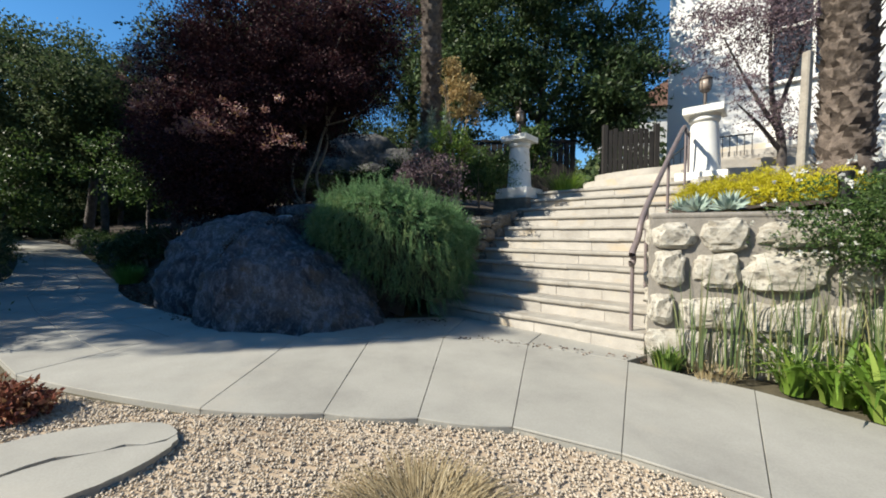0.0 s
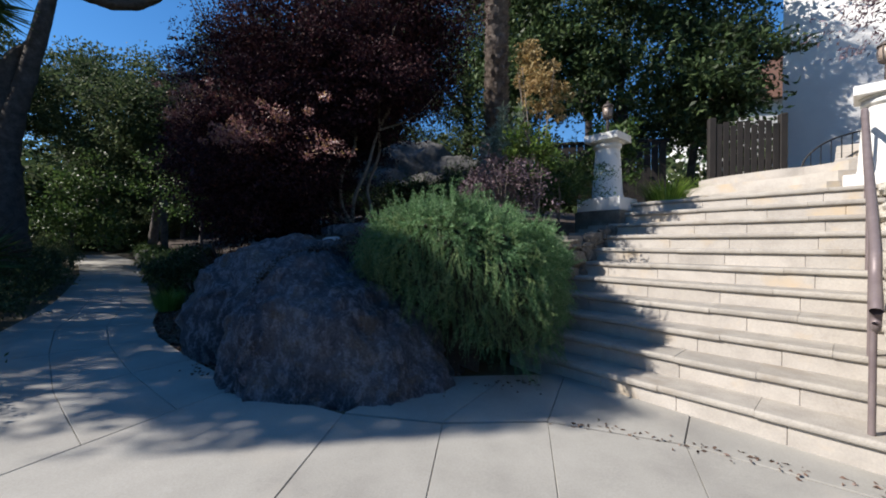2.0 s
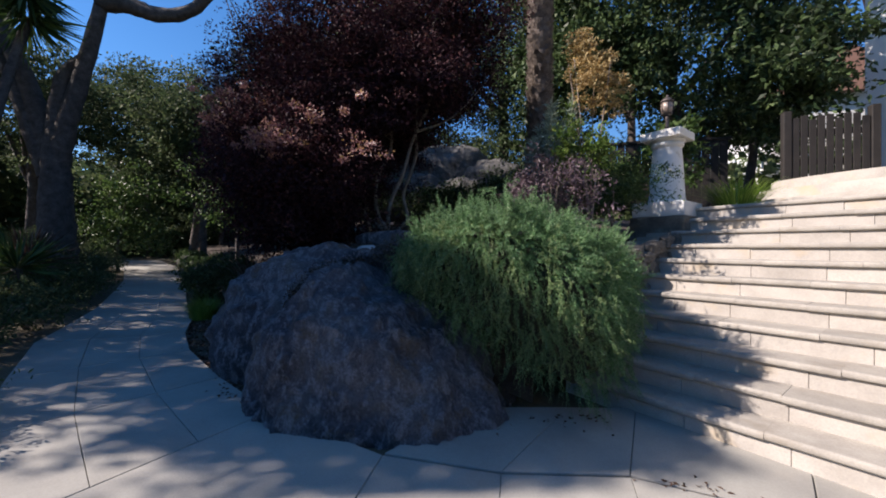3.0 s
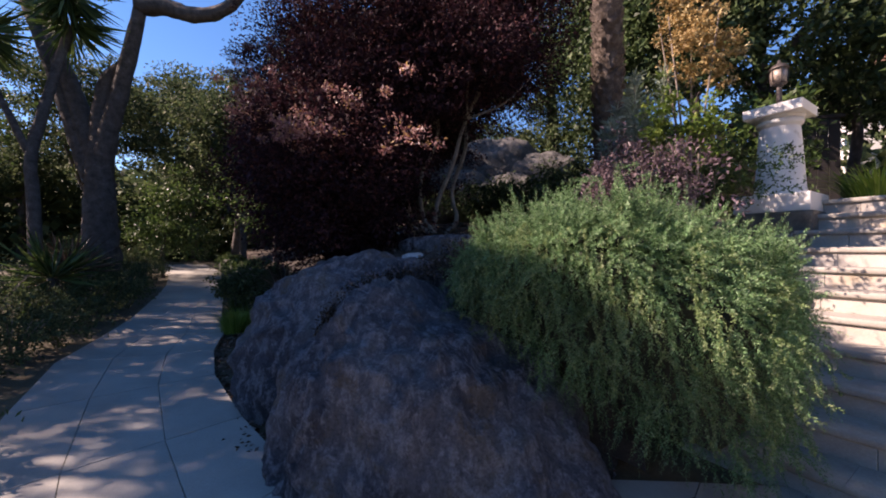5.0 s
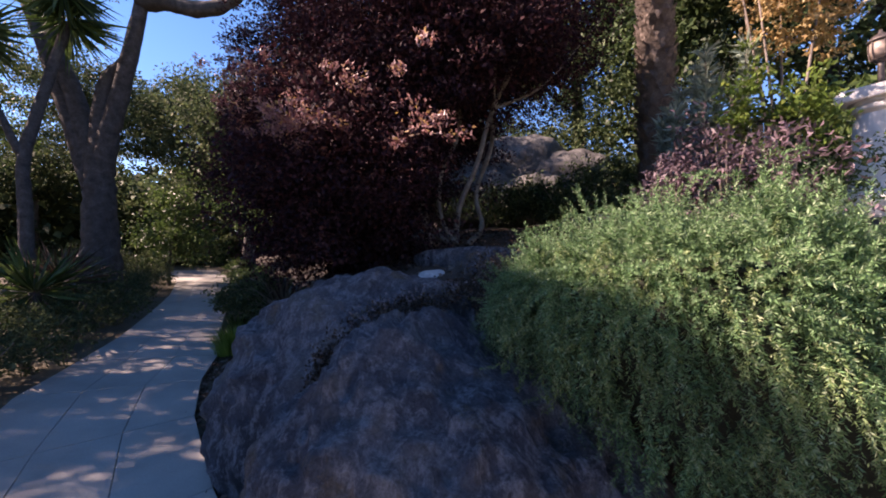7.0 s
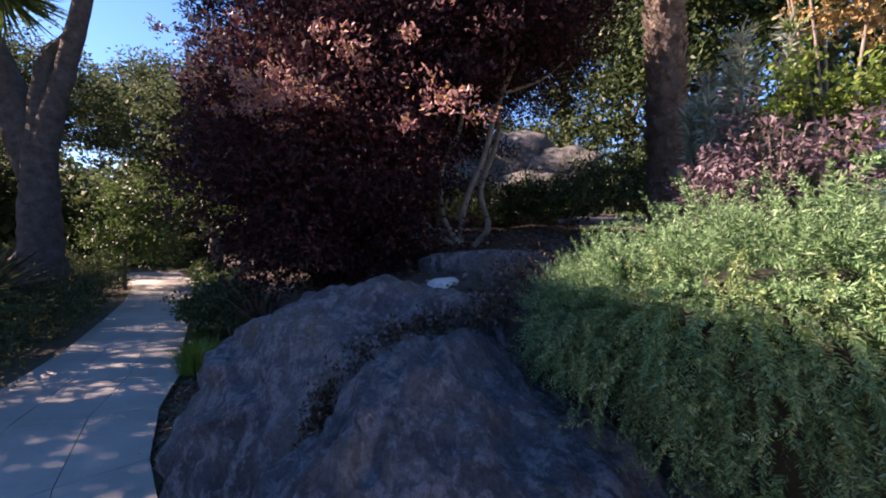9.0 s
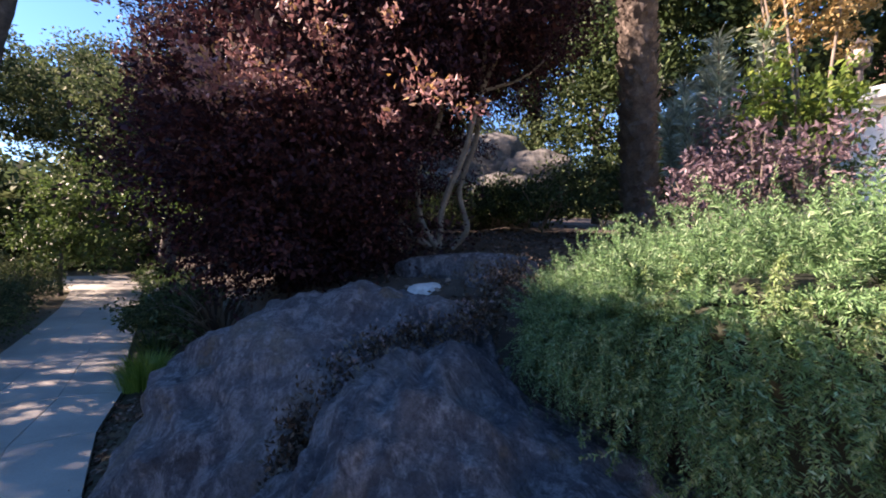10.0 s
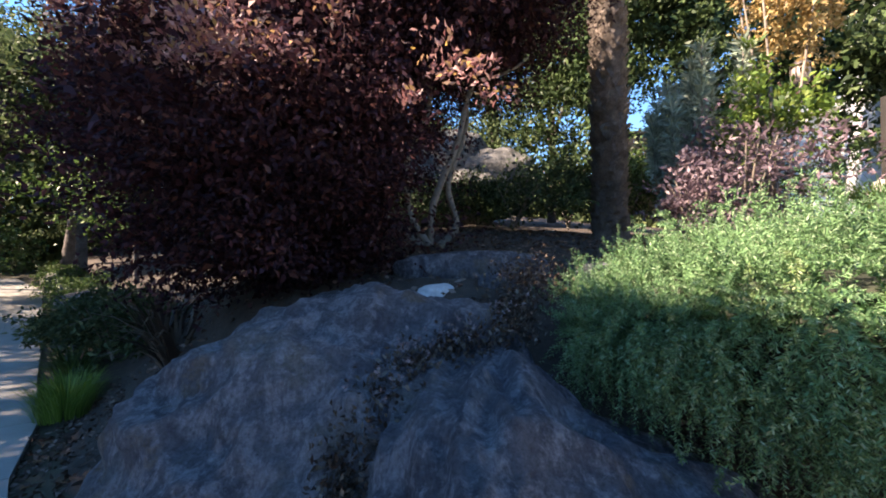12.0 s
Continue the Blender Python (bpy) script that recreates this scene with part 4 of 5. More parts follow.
sd = unit(sn * (0.75 - 0.3 * hang) + np.array([0, 0, -0.75]) * hang + sway * 0.9 + rng.normal(size=sp.shape) * 0.3)
bend = np.array([0, 0, 1.0]) * (0.5 - 1.25 * hang) + rng.normal(size=sp.shape) * 0.18
slen = rng.uniform(0.09, 0.19, NS) * (1 + 0.55 * hang[:, 0])
tt = np.tile(np.linspace(0.05, 1, NL), NS)[:, None]
rd, rb, rl = (np.repeat(a, NL, 0) for a in (sd, bend, slen[:, None]))
B = np.repeat(sp - sn * 0.04, NL, 0) + (rd * tt + rb * 0.5 * tt ** 2) * rl
taper = (1.0 - 0.5 * tt[:, 0] ** 3)
V, F = needles(B, unit(rd + rb * tt), 0.026 * taper, 0.0052 * taper, rng)
leaf_part("foliage", (V - ROSE_O, F), L_ROSE, rose)
# a dark sheet inside the mound stands for the shade between sprigs
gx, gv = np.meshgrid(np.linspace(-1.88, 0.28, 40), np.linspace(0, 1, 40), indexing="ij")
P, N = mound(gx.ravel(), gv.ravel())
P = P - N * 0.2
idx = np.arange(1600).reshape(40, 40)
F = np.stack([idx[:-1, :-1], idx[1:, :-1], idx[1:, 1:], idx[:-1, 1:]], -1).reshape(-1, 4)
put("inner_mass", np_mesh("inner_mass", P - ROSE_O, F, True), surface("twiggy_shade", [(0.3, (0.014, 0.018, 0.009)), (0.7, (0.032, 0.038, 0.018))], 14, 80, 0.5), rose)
# long pale shoots that hang down the face and curl at their tips
tx = rng.uniform(-1.8, 0.22, 150)
tv = rng.uniform(0.5, 0.9, 150)
tp, tn = mound(tx, tv)
chunks = []
for p, nrm in zip(tp, tn):
    ln = rng.uniform(0.1, 0.26)
    cx, cy = rng.normal(size=2) * 0.05
    line = smooth_line([p - nrm * 0.06, p + nrm * 0.04, p + nrm * 0.06 + np.array([cx * 0.6, 0, -ln * 0.5]), p + nrm * 0.06 + np.array([cx, cy, -ln]), p + nrm * 0.09 + np.array([cx * 1.9, cy, -ln - 0.03])], 46)
    T = unit(np.gradient(line, axis=0))
    chunks.append(needles(np.repeat(line, 3, 0) - ROSE_O, np.repeat(T, 3, 0), 0.017, 0.005, rng))
tagged(leaf_part("strand_fringe", join(chunks), L_SHOOT, rose, "pale curling shoots"), kind="stuff")
for k in range(26):
    x = -1.78 + 1.95 * (k / 25) + rng.uniform(-0.05, 0.05)
    (x, y, z), _ = mound(np.array(x), np.array(rng.uniform(0.2, 0.46)))
    z += 0.06
    tip = np.array([x + rng.uniform(-0.06, 0.1), y - 0.05, z + rng.uniform(0.06, 0.15)])
    line = smooth_line([(x, y, z - 0.1), (x - 0.02, y - 0.02, z + 0.03), tip, tip + np.array([-0.07, -0.02, -0.005])], 40)
    T = unit(np.gradient(line, axis=0))
    leaf_part("sprig", needles(np.repeat(line, 3, 0) - ROSE_O, np.repeat(T, 3, 0), 0.021, 0.006, rng), L_ROSE, rose)

# purple-leaved tree
rng = np.random.default_rng(7)
plum = plant("purple_leaf_tree", (-2.9, 7.15, 1.85), "dark purple-leaved tree with several crooked stems", "tree")
O = np.array([-2.9, 7.15, 1.85])
stems = [[(0, 0, -0.1), (-0.3, 0.02, 0.12), (-0.5, 0.1, 0.5), (-0.55, 0.2, 1.1), (-0.9, 0.3, 2.3)],
         [(0.05, 0, -0.1), (-0.12, 0.03, 0.2), (-0.15, 0.1, 0.7), (0.05, 0.2, 1.3), (-0.1, 0.4, 2.8)],
         [(0.05, 0.05, -0.1), (0.1, 0.05, 0.3), (0.3, 0.1, 0.8), (0.45, 0.2, 1.4), (0.9, 0.5, 2.6)],
         [(0.12, 0.3, -0.1), (0.28, 0.3, 0.1), (0.2, 0.33, 0.5), (0.38, 0.4, 1.1), (0.3, 0.6, 1.9), (0.5, 0.9, 3.0)],
         [(-0.6, 0.7, -0.15), (-0.8, 0.75, 0.9), (-1.3, 0.8, 2.2)],
         [(-1.7, 0.4, -0.4), (-1.8, 0.45, 0.8), (-2.2, 0.3, 2.2)]]
for k, s in enumerate(stems):
    limb("stem", s, 0.034 if k < 4 else 0.06, 0.02, PLUMBARK, plum, 26, 9, 0.06, k)
    end = np.array(s[-1])
    for j in range(4):
        tip = end + rng.normal(size=3) * np.array([0.8, 0.7, 0.5]) + np.array([0, -0.3, 0.7])
        limb("branch", [np.array(s[-2]), (np.array(s[-2]) + tip) / 2 + rng.normal(size=3) * 0.12, tip], 0.02, 0.006, PLUMBARK, plum, 12, 6, 0.05, j)
plum_blobs = [((-4.3, 7.7, 3.7), (1.9, 1.6, 1.6)), ((-3.5, 7.6, 4.7), (1.9, 1.6, 1.4)), ((-2.6, 7.9, 4.5), (1.25, 1.2, 1.1)), ((-4.5, 7.1, 2.95), (1.15, 1.0, 1.0)), ((-4.0, 6.5, 2.6), (1.15, 0.9, 0.95)),
              ((-3.65, 6.35, 2.75), (0.7, 0.6, 0.6)), ((-4.05, 6.6, 2.0), (1.0, 0.7, 0.55)), ((-2.6, 7.0, 3.75), (1.0, 0.8, 0.5)), ((-5.5, 7.7, 3.3), (1.0, 1.0, 1.1)), ((-3.7, 7.1, 3.7), (1.1, 1.0, 0.9)), ((-3.7, 6.7, 1.9), (0.7, 0.5, 0.4)), ((-1.65, 7.5, 5.15), (0.8, 0.7, 0.5))]
vf = join([crown(rng, [(np.array(c) - O, r) for c, r in plum_blobs], 1500, 160, 0.2, 0.046, 0.021, 0.2, 0.72), crown(rng, [(np.array(c) - O, np.array(r) * 0.85) for c, r in plum_blobs], 3000, 22, 0.2, 0.07, 0.04, 0.25, 0.1)])
leaf_part("crown", vf, L_PLUM, plum)
# tip clusters coloured as sunlit, where the sun reaches the crown
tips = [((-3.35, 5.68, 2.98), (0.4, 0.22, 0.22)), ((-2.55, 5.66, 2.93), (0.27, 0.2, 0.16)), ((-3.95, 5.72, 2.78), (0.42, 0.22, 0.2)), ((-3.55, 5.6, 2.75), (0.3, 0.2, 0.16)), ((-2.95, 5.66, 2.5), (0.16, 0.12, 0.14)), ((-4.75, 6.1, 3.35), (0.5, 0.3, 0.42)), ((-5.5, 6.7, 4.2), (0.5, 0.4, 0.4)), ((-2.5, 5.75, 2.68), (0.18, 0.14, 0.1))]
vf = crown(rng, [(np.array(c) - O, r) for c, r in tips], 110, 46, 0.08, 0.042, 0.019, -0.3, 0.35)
leaf_part("young_leaves", vf, L_PLUMLIT, plum, "pink and orange young leaves, coloured brighter as if sunlit")


# palms
def palm(loc, height, r, label, seed, lean=(0, 0)):
    rng = np.random.default_rng(seed)
    t = plant("palm_tree", loc, label, "palm tree", "palms in the garden")
    n = 90
    zz = np.linspace(-0.2, height, n)
    P = np.column_stack([lean[0] * zz / height, lean[1] * zz / height, zz])
    V, F = tube(P, r * (1 + 0.25 * np.exp(-zz / 0.5)) * (1 + 0.06 * np.sin(zz * 21)), 28, 0.05, seed)
    put("trunk", np_mesh("trunk", V, F), PALMBARK, t)
    chunks = []
    for k in range(int(height * 26)):
        z = k / 26 + 0.02
        if z < 0.1:
            continue
        for a in np.linspace(0, 2 * math.pi, 9, endpoint=False) + k * 0.61:
            a += rng.normal() * 0.1
            c = np.array([math.cos(a), math.sin(a), 0])
            s = np.array([-c[1], c[0], 0])
            b = c * r * 0.93 + np.array([lean[0] * z / height, lean[1] * z / height, z])
            w, hgt = rng.uniform(0.05, 0.085), rng.uniform(0.07, 0.13)
            tip = b + c * rng.uniform(0.03, 0.09) + np.array([0, 0, hgt])
            chunks.append((np.array([b - s * w, b + s * w, tip + s * w * 0.5, tip - s * w * 0.5]), np.array([[0, 1, 2, 3]])))
    tagged(put("stub_bark", np_mesh("stub_bark", *join(chunks)), PALMBARK, t), kind="stuff")
    chunks = []
    for k in range(46):
        a, el = rng.uniform(0, 2 * np.pi), rng.uniform(-0.5, 1.3)
        d = np.array([math.cos(a) * math.cos(el), math.sin(a) * math.cos(el), math.sin(el)])
        m = 40
        s = np.linspace(0, 1, m)[:, None]
        rib = np.array([lean[0], lean[1], height]) + d * s * 2.6 - np.array([0, 0, 1.3]) * s ** 2.2
        side = unit(np.cross(d, (0, 0, 1.0)))
        for sg in (-1, 1):
            D = unit(side * sg + d * 0.6 + rng.normal(size=(m, 3)) * 0.1 - np.array([0, 0, 0.3]))
            chunks.append(leaves(rib, D, 0.4, 0.03, rng, 0.02))
    put("fronds", np_mesh("fronds", *join(chunks)), L_GREEN, t)
    return t


palm((-0.66, 9.15, 1.75), 9.0, 0.2, "tall palm with a rough fibrous trunk behind the bush", 31)
palm((5.0, 5.55, 1.7), 7.5, 0.24, "tall palm with a shaggy trunk above the stone wall", 32, (0.1, 0.1))


def tree(name, loc, label, trunk, limbs, blobs, clumps, per, spread, L, W, mat, bark, seed, r=0.2, shell=0.5, droop=0.2, stout=(0.62, 0.14)):
    """A tree: tapered trunk, limbs, a crown of clumped leaves. Places are relative to its foot."""
    rng = np.random.default_rng(seed)
    t = plant(name, loc, label, "tree")
    limb("trunk", trunk, r * 1.25, r * 0.75, bark, t, 30, 16, 0.05, seed)
    for k, ln in enumerate(limbs):
        limb("limb", ln, r * stout[0], r * stout[1], bark, t, 26, 10, 0.05, k)
    leaf_part("crown", crown(rng, blobs, clumps, per, spread, L, W, droop, shell), mat, t)
    return t


# the broad glossy tree behind the pillar, seen against the sky
tree("broadleaf_tree", (2.4, 12.2, 2.4), "broad dark glossy-leaved evergreen behind the stairs", [(0, 0, -0.3), (0.1, 0, 1.5), (0, 0.2, 3.0)],
     [[(0, 0.1, 2.2), (-1.2, -0.4, 3.6), (-2.4, -0.6, 5.2)], [(0, 0.1, 2.6), (1.0, -0.5, 4.0), (2.0, -0.8, 5.6)], [(0, 0.2, 3), (0.2, 0.4, 5), (0.3, 0.2, 7)]],
     [((-1.9, -0.9, 3.4), (1.6, 1.1, 1.4)), ((0.2, -1.1, 3.0), (1.7, 1.0, 1.5)), ((1.5, -1.0, 3.2), (1.3, 1.0, 1.6)), ((-1.2, -0.6, 5.2), (2.2, 1.3, 1.6)), ((1.2, -0.6, 5.4), (1.9, 1.3, 1.5)), ((0, 0, 7.0), (3.2, 1.6, 1.5)), ((1.9, -0.9, 1.9), (0.9, 0.7, 0.8)), ((1.8, -1.3, 3.2), (0.6, 0.6, 1.0)), ((1.6, -1.6, 2.4), (0.7, 0.5, 0.6)), ((-3.0, 0, 4.6), (1.2, 1, 1.8))],
     430, 76, 0.3, 0.15, 0.07, L_MAGNOLIA, BARK, 51, 0.16, 0.35)
tree("broadleaf_tree", (-2.2, 14.6, 3.0), "tall grey-green evergreen behind the rocks", [(0, 0, -0.3), (0.2, 0, 2), (0.1, 0.2, 4)],
     [[(0.1, 0.1, 3), (-1.4, 0, 5), (-2.4, 0.4, 7)], [(0.1, 0.1, 3.4), (1.3, 0, 5), (2.2, 0, 7)], [(0.1, 0.2, 4), (0.2, 0.2, 7)]],
     [((-1.8, -0.4, 4.6), (1.8, 1.4, 1.5)), ((1.4, -0.4, 4.4), (1.8, 1.3, 1.5)), ((0, 0, 6.5), (3.2, 1.8, 1.6)), ((0.6, -0.6, 2.6), (1.6, 1.0, 1.0)), ((-3.4, 0, 6.6), (1.8, 1.5, 1.6))],
     420, 80, 0.34, 0.12, 0.055, L_OAK, BARK, 52, 0.17, 0.35)
# the oak at the far bend
tree("oak_tree", (-12.05, 8.1, 0.5), "large forked oak with grey bark beside the path", [(0.0, 0.1, -0.3), (0.04, 0.0, 1.3), (0.01, 0, 2.6), (-0.04, 0, 3.6)],
     [[(-0.08, 0, 3.0), (-0.4, -0.15, 4.2), (-0.64, -0.28, 5.1), (-0.96, -0.4, 5.85), (-1.15, -0.5, 7.1), (-1.35, -0.6, 9)], [(-0.12, -0.05, 2.7), (-0.55, -0.25, 4.1), (-1.03, -0.43, 5.5), (-1.6, -0.66, 7.1), (-2.2, -0.9, 8.8)],
      [(0.05, 0.03, 3.0), (0.22, 0.06, 3.9), (0.4, 0.14, 4.6), (0.73, 0.26, 5.95), (1.0, 0.35, 7.1), (1.3, 0.46, 8.8)], [(0.02, 0, 3.4), (0.06, 0.0, 4.4), (0.22, 0.06, 5.2), (0.6, 0.21, 5.6)], [(0.95, 0.33, 7.0), (1.6, 0.59, 6.95), (2.17, 0.82, 6.77), (2.88, 1.1, 6.91), (3.6, 1.3, 7.6)]],
     [((-2.2, -2.4, 8.4), (2.4, 1.8, 1.0)), ((-2.6, 0, 9.6), (2.4, 2.0, 1.0)), ((-4.5, -1.5, 6.4), (1.6, 1.6, 1.2)), ((0.6, 0.4, 9.9), (1.5, 1.2, 0.7))],
     330, 80, 0.34, 0.11, 0.05, L_OAK, BARK, 53, 0.32, 0.3, stout=(0.72, 0.36))


# ---- background trees along the west ----
def simple_tree(name, loc, h, rad, label, mat, seed, clumps=240, per=80, L=0.14, W=0.07, spread=0.4, r=0.15, shell=0.4, low=0.35):
    rng = np.random.default_rng(seed)
    blobs = []
    for k in range(7):
        a = rng.uniform(0, 2 * math.pi)
        d = rad * rng.uniform(0.15, 0.6)
        z = h * rng.uniform(low + 0.12, 0.85)
        blobs.append(((d * math.cos(a), d * math.sin(a), z), (rad * rng.uniform(0.4, 0.65), rad * rng.uniform(0.4, 0.65), h * rng.uniform(0.1, 0.18))))
    limbs = []
    for k in range(4):
        c = np.array(blobs[k][0])
        limbs.append([(0, 0, h * 0.3), tuple(c * 0.45 + np.array([0, 0, h * 0.2])), tuple(c)])
    return tree(name, loc, label, [(0, 0, -0.4), (0.05 * h * rng.normal() * 0.4, 0, h * 0.25), (0, 0.1, h * 0.5)], limbs, blobs, clumps, per, spread, L, W, mat, BARK, seed, r, shell)


simple_tree("pine_tree", (-11.5, 14.5, 1.2), 7.4, 3.2, "dark layered evergreen tree beyond the path", L_OAK, 61, 270)
simple_tree("pine_tree", (-16.5, 15.5, 1.5), 8.4, 3.6, "dark evergreen tree with open sky gaps", L_OAK, 62, 270)
simple_tree("broadleaf_tree", (-8.4, 13.0, 1.8), 7.5, 2.6, "mid-green evergreen tree behind the purple tree", L_OAK, 63, 210)
simple_tree("broadleaf_tree", (-20, 11.5, 1.2), 9.5, 3.6, "dark evergreen tree across the path", L_OAK, 64, 230)
simple_tree("broadleaf_tree", (-19, 5.0, 1.0), 8.5, 3.4, "sunlit yellow-green tree far along the slope", L_GREEN, 65, 230)
simple_tree("broadleaf_tree", (-22, 17.5, 1.5), 9, 4.0, "tall dark tree closing the view", L_OAK, 66, 230, L=0.17, W=0.08)
# out of view; added to keep the sun off the purple tree's body
simple_tree("broadleaf_tree", (-16.0, 3.1, 0.6), 15.5, 2.3, "leafy unseen tree on the west slope, added to shade the purple tree", L_OAK, 67, 230)
simple_tree("broadleaf_tree", (-7.5, 18.5, 3.0), 11, 4.0, "tall dark tree on the hillside", L_OAK, 68, 210, L=0.16, W=0.07)
simple_tree("broadleaf_tree", (2.5, 18.5, 3.5), 11, 4.5, "tall dark tree behind the garden", L_OAK, 69, 210, L=0.16, W=0.07)
simple_tree("broadleaf_tree", (-14.2, 10.9, 0.6), 3.6, 1.5, "small leafy green shrub tree by the path bend", L_GREEN, 70, 80, L=0.10, W=0.06, r=0.05, low=0.2)
simple_tree("broadleaf_tree", (-9.8, 11.4, 0.9), 3.4, 1.3, "small bright green tree beside the path", L_GREEN, 71, 55, L=0.10, W=0.06, r=0.05, low=0.25)
simple_tree("broadleaf_tree", (-0.6, 13.6, 2.8), 5.2, 1.9, "dense dark evergreen behind the fence", L_MAGNOLIA, 75, 150, r=0.09, low=0.1)
simple_tree("broadleaf_tree", (4.9, 14.8, 3.0), 6.0, 2.2, "dense dark evergreen behind the gate", L_MAGNOLIA, 76, 170, r=0.1, low=0.1)
simple_tree("broadleaf_tree", (-6.3, 11.2, 1.8), 4.0, 1.7, "dense dark evergreen behind the purple tree", L_OAK, 77, 150, r=0.09, low=0.1)
simple_tree("broadleaf_tree", (-4.8, 14.2, 2.8), 4.6, 2.0, "dense dark evergreen behind the rocks", L_OAK, 90, 170, r=0.09, low=0.02)
# added up-sun so that the path's far end lies in shade
simple_tree("broadleaf_tree", (-24.5, 11.3, 1.2), 6.8, 3.2, "dense dark evergreen added to shade the end of the path", L_OAK, 92, 220, r=0.12, low=0.05)
simple_tree("broadleaf_tree", (-13.0, 13.0, 1.2), 6.5, 2.2, "dense dark evergreen above the path", L_OAK, 78, 180, r=0.1, low=0.05)
simple_tree("broadleaf_tree", (-17.5, 18.0, 1.5), 7.5, 2.8, "dense dark evergreen at the end of the path", L_OAK, 79, 200, r=0.1, low=0.05)
tree("acacia_tree", (5.9, 7.8, 1.9), "feathery purple-grey tree before the house", [(0, 0, -0.3), (0.05, 0, 0.9), (-0.1, 0.05, 1.8)],
     [[(0, 0, 1.2), (-0.6, -0.1, 2.0), (-1.2, -0.3, 2.8)], [(-0.05, 0, 1.5), (0.2, -0.1, 2.5), (0.5, -0.1, 3.4)], [(-0.1, 0.05, 1.7), (-0.2, 0, 2.8), (-0.1, 0, 4.2)], [(0, 0, 0.9), (-0.5, -0.2, 1.3), (-1.0, -0.4, 1.6)]],
     [((-1.2, -0.3, 2.75), (0.7, 0.5, 0.5)), ((-0.4, -0.2, 2.9), (0.9, 0.6, 0.7)), ((0.4, -0.2, 3.0), (0.8, 0.6, 0.7)), ((-0.8, -0.3, 1.9), (0.5, 0.4, 0.4)), ((-0.1, -0.3, 1.45), (0.5, 0.4, 0.45)), ((-0.5, 0, 3.8), (1.1, 0.7, 0.5))],
     210, 52, 0.2, 0.085, 0.022, L_PURPLE, BARK, 72, 0.07, 0.3)
# unseen tree added to shade the boulders, the bush's foot and the walk
west = plant("broadleaf_tree", (-11.7, 2.2, 0.45), "leafy evergreen out of view, added to shade the walk from the west", "tree")
limb("trunk", [(0, 0, -0.3), (0.1, 0, 2), (0, 0.1, 4)], 0.25, 0.15, BARK, west, 30, 16, 0.05, 74)
for k, ln in enumerate(([(0, 0, 3), (0.6, -1.0, 4.6), (0.6, -1.4, 7)], [(0, 0, 3.2), (-1, 0.8, 5), (-0.8, 1.4, 7)], [(0, 0.1, 4), (0.1, 0.3, 7.8)])):
    limb("limb", ln, 0.124, 0.03, BARK, west, 26, 10, 0.05, k)
rng = np.random.default_rng(74)
across = np.array([SUN_AZ.y, -SUN_AZ.x, 0])
dense = [(across * d + np.array([0, 0, 7.34 + h]), (r, r, rz)) for d, h, r, rz in ((-1.5, 1.1, 1.0, 0.95), (-1.5, 0.1, 0.95, 1.0), (-0.5, 1.0, 1.1, 1.1), (-0.5, -0.1, 1.0, 1.0), (0.6, 0.9, 1.2, 1.1), (0.6, -0.2, 1.1, 1.0), (1.6, 0.2, 1.2, 1.0))]
low = [((0.4, -0.5, 5.4), (1.5, 1.3, 1.0)), ((-0.2, 1.2, 5.1), (1.7, 1.6, 1.1)), ((-0.3, 2.6, 5.9), (1.4, 1.3, 1.2))]
V, F = join([crown(rng, dense, 620, 90, 0.24, 0.13, 0.065, 0.2, 0.1), crown(rng, low, 270, 80, 0.28, 0.12, 0.06, 0.2, 0.2)])
# the crown is cut along the sun's slope to place its shadow's edge
W = V.reshape(-1, 4, 3).mean(1) + np.array([-11.7, 2.2, 0.45])
lateral = W @ across
slope = W[:, 2] - math.tan(SUN_EL) * (W @ np.array(SUN_AZ))
keep = (slope < 2.06 - 0.16 * np.clip((lateral - 4.95) / 0.25, 0, 1) - 0.7 * np.clip(lateral - 6.4, 0, None)) & ((lateral > 4.0) | (slope < -2.2))
leaf_part("crown", (V.reshape(-1, 4, 3)[keep].reshape(-1, 3), np.arange(keep.sum() * 4).reshape(-1, 4)), L_OAK, west)


# woods that close the place all round, the unseen south added to cut skylight
rng = np.random.default_rng(400)
m = 9500
ang = rng.uniform(0, 2 * np.pi, m)
dist = rng.uniform(21, 36, m)
hz = np.array([6.5 + 3.0 * noise.noise(Vector((math.cos(a) * 4, math.sin(a) * 4, 0.3))) for a in ang]) * (dist / 27)
C = np.stack([-4 + dist * np.cos(ang), 6 + dist * np.sin(ang), rng.uniform(0, 1, m) ** 0.8 * hz], -1)
P = np.repeat(C, 22, 0) + rng.normal(size=(m * 22, 3)) * np.array([0.9, 0.9, 0.6])
tagged(put("distant_woods", np_mesh("distant_woods", *leaves(P, unit(rng.normal(size=P.shape)), 0.5, 0.34, rng)), L_OAK), "dark evergreen woods all round the garden, unseen and added to the south", "woods", kind="stuff")


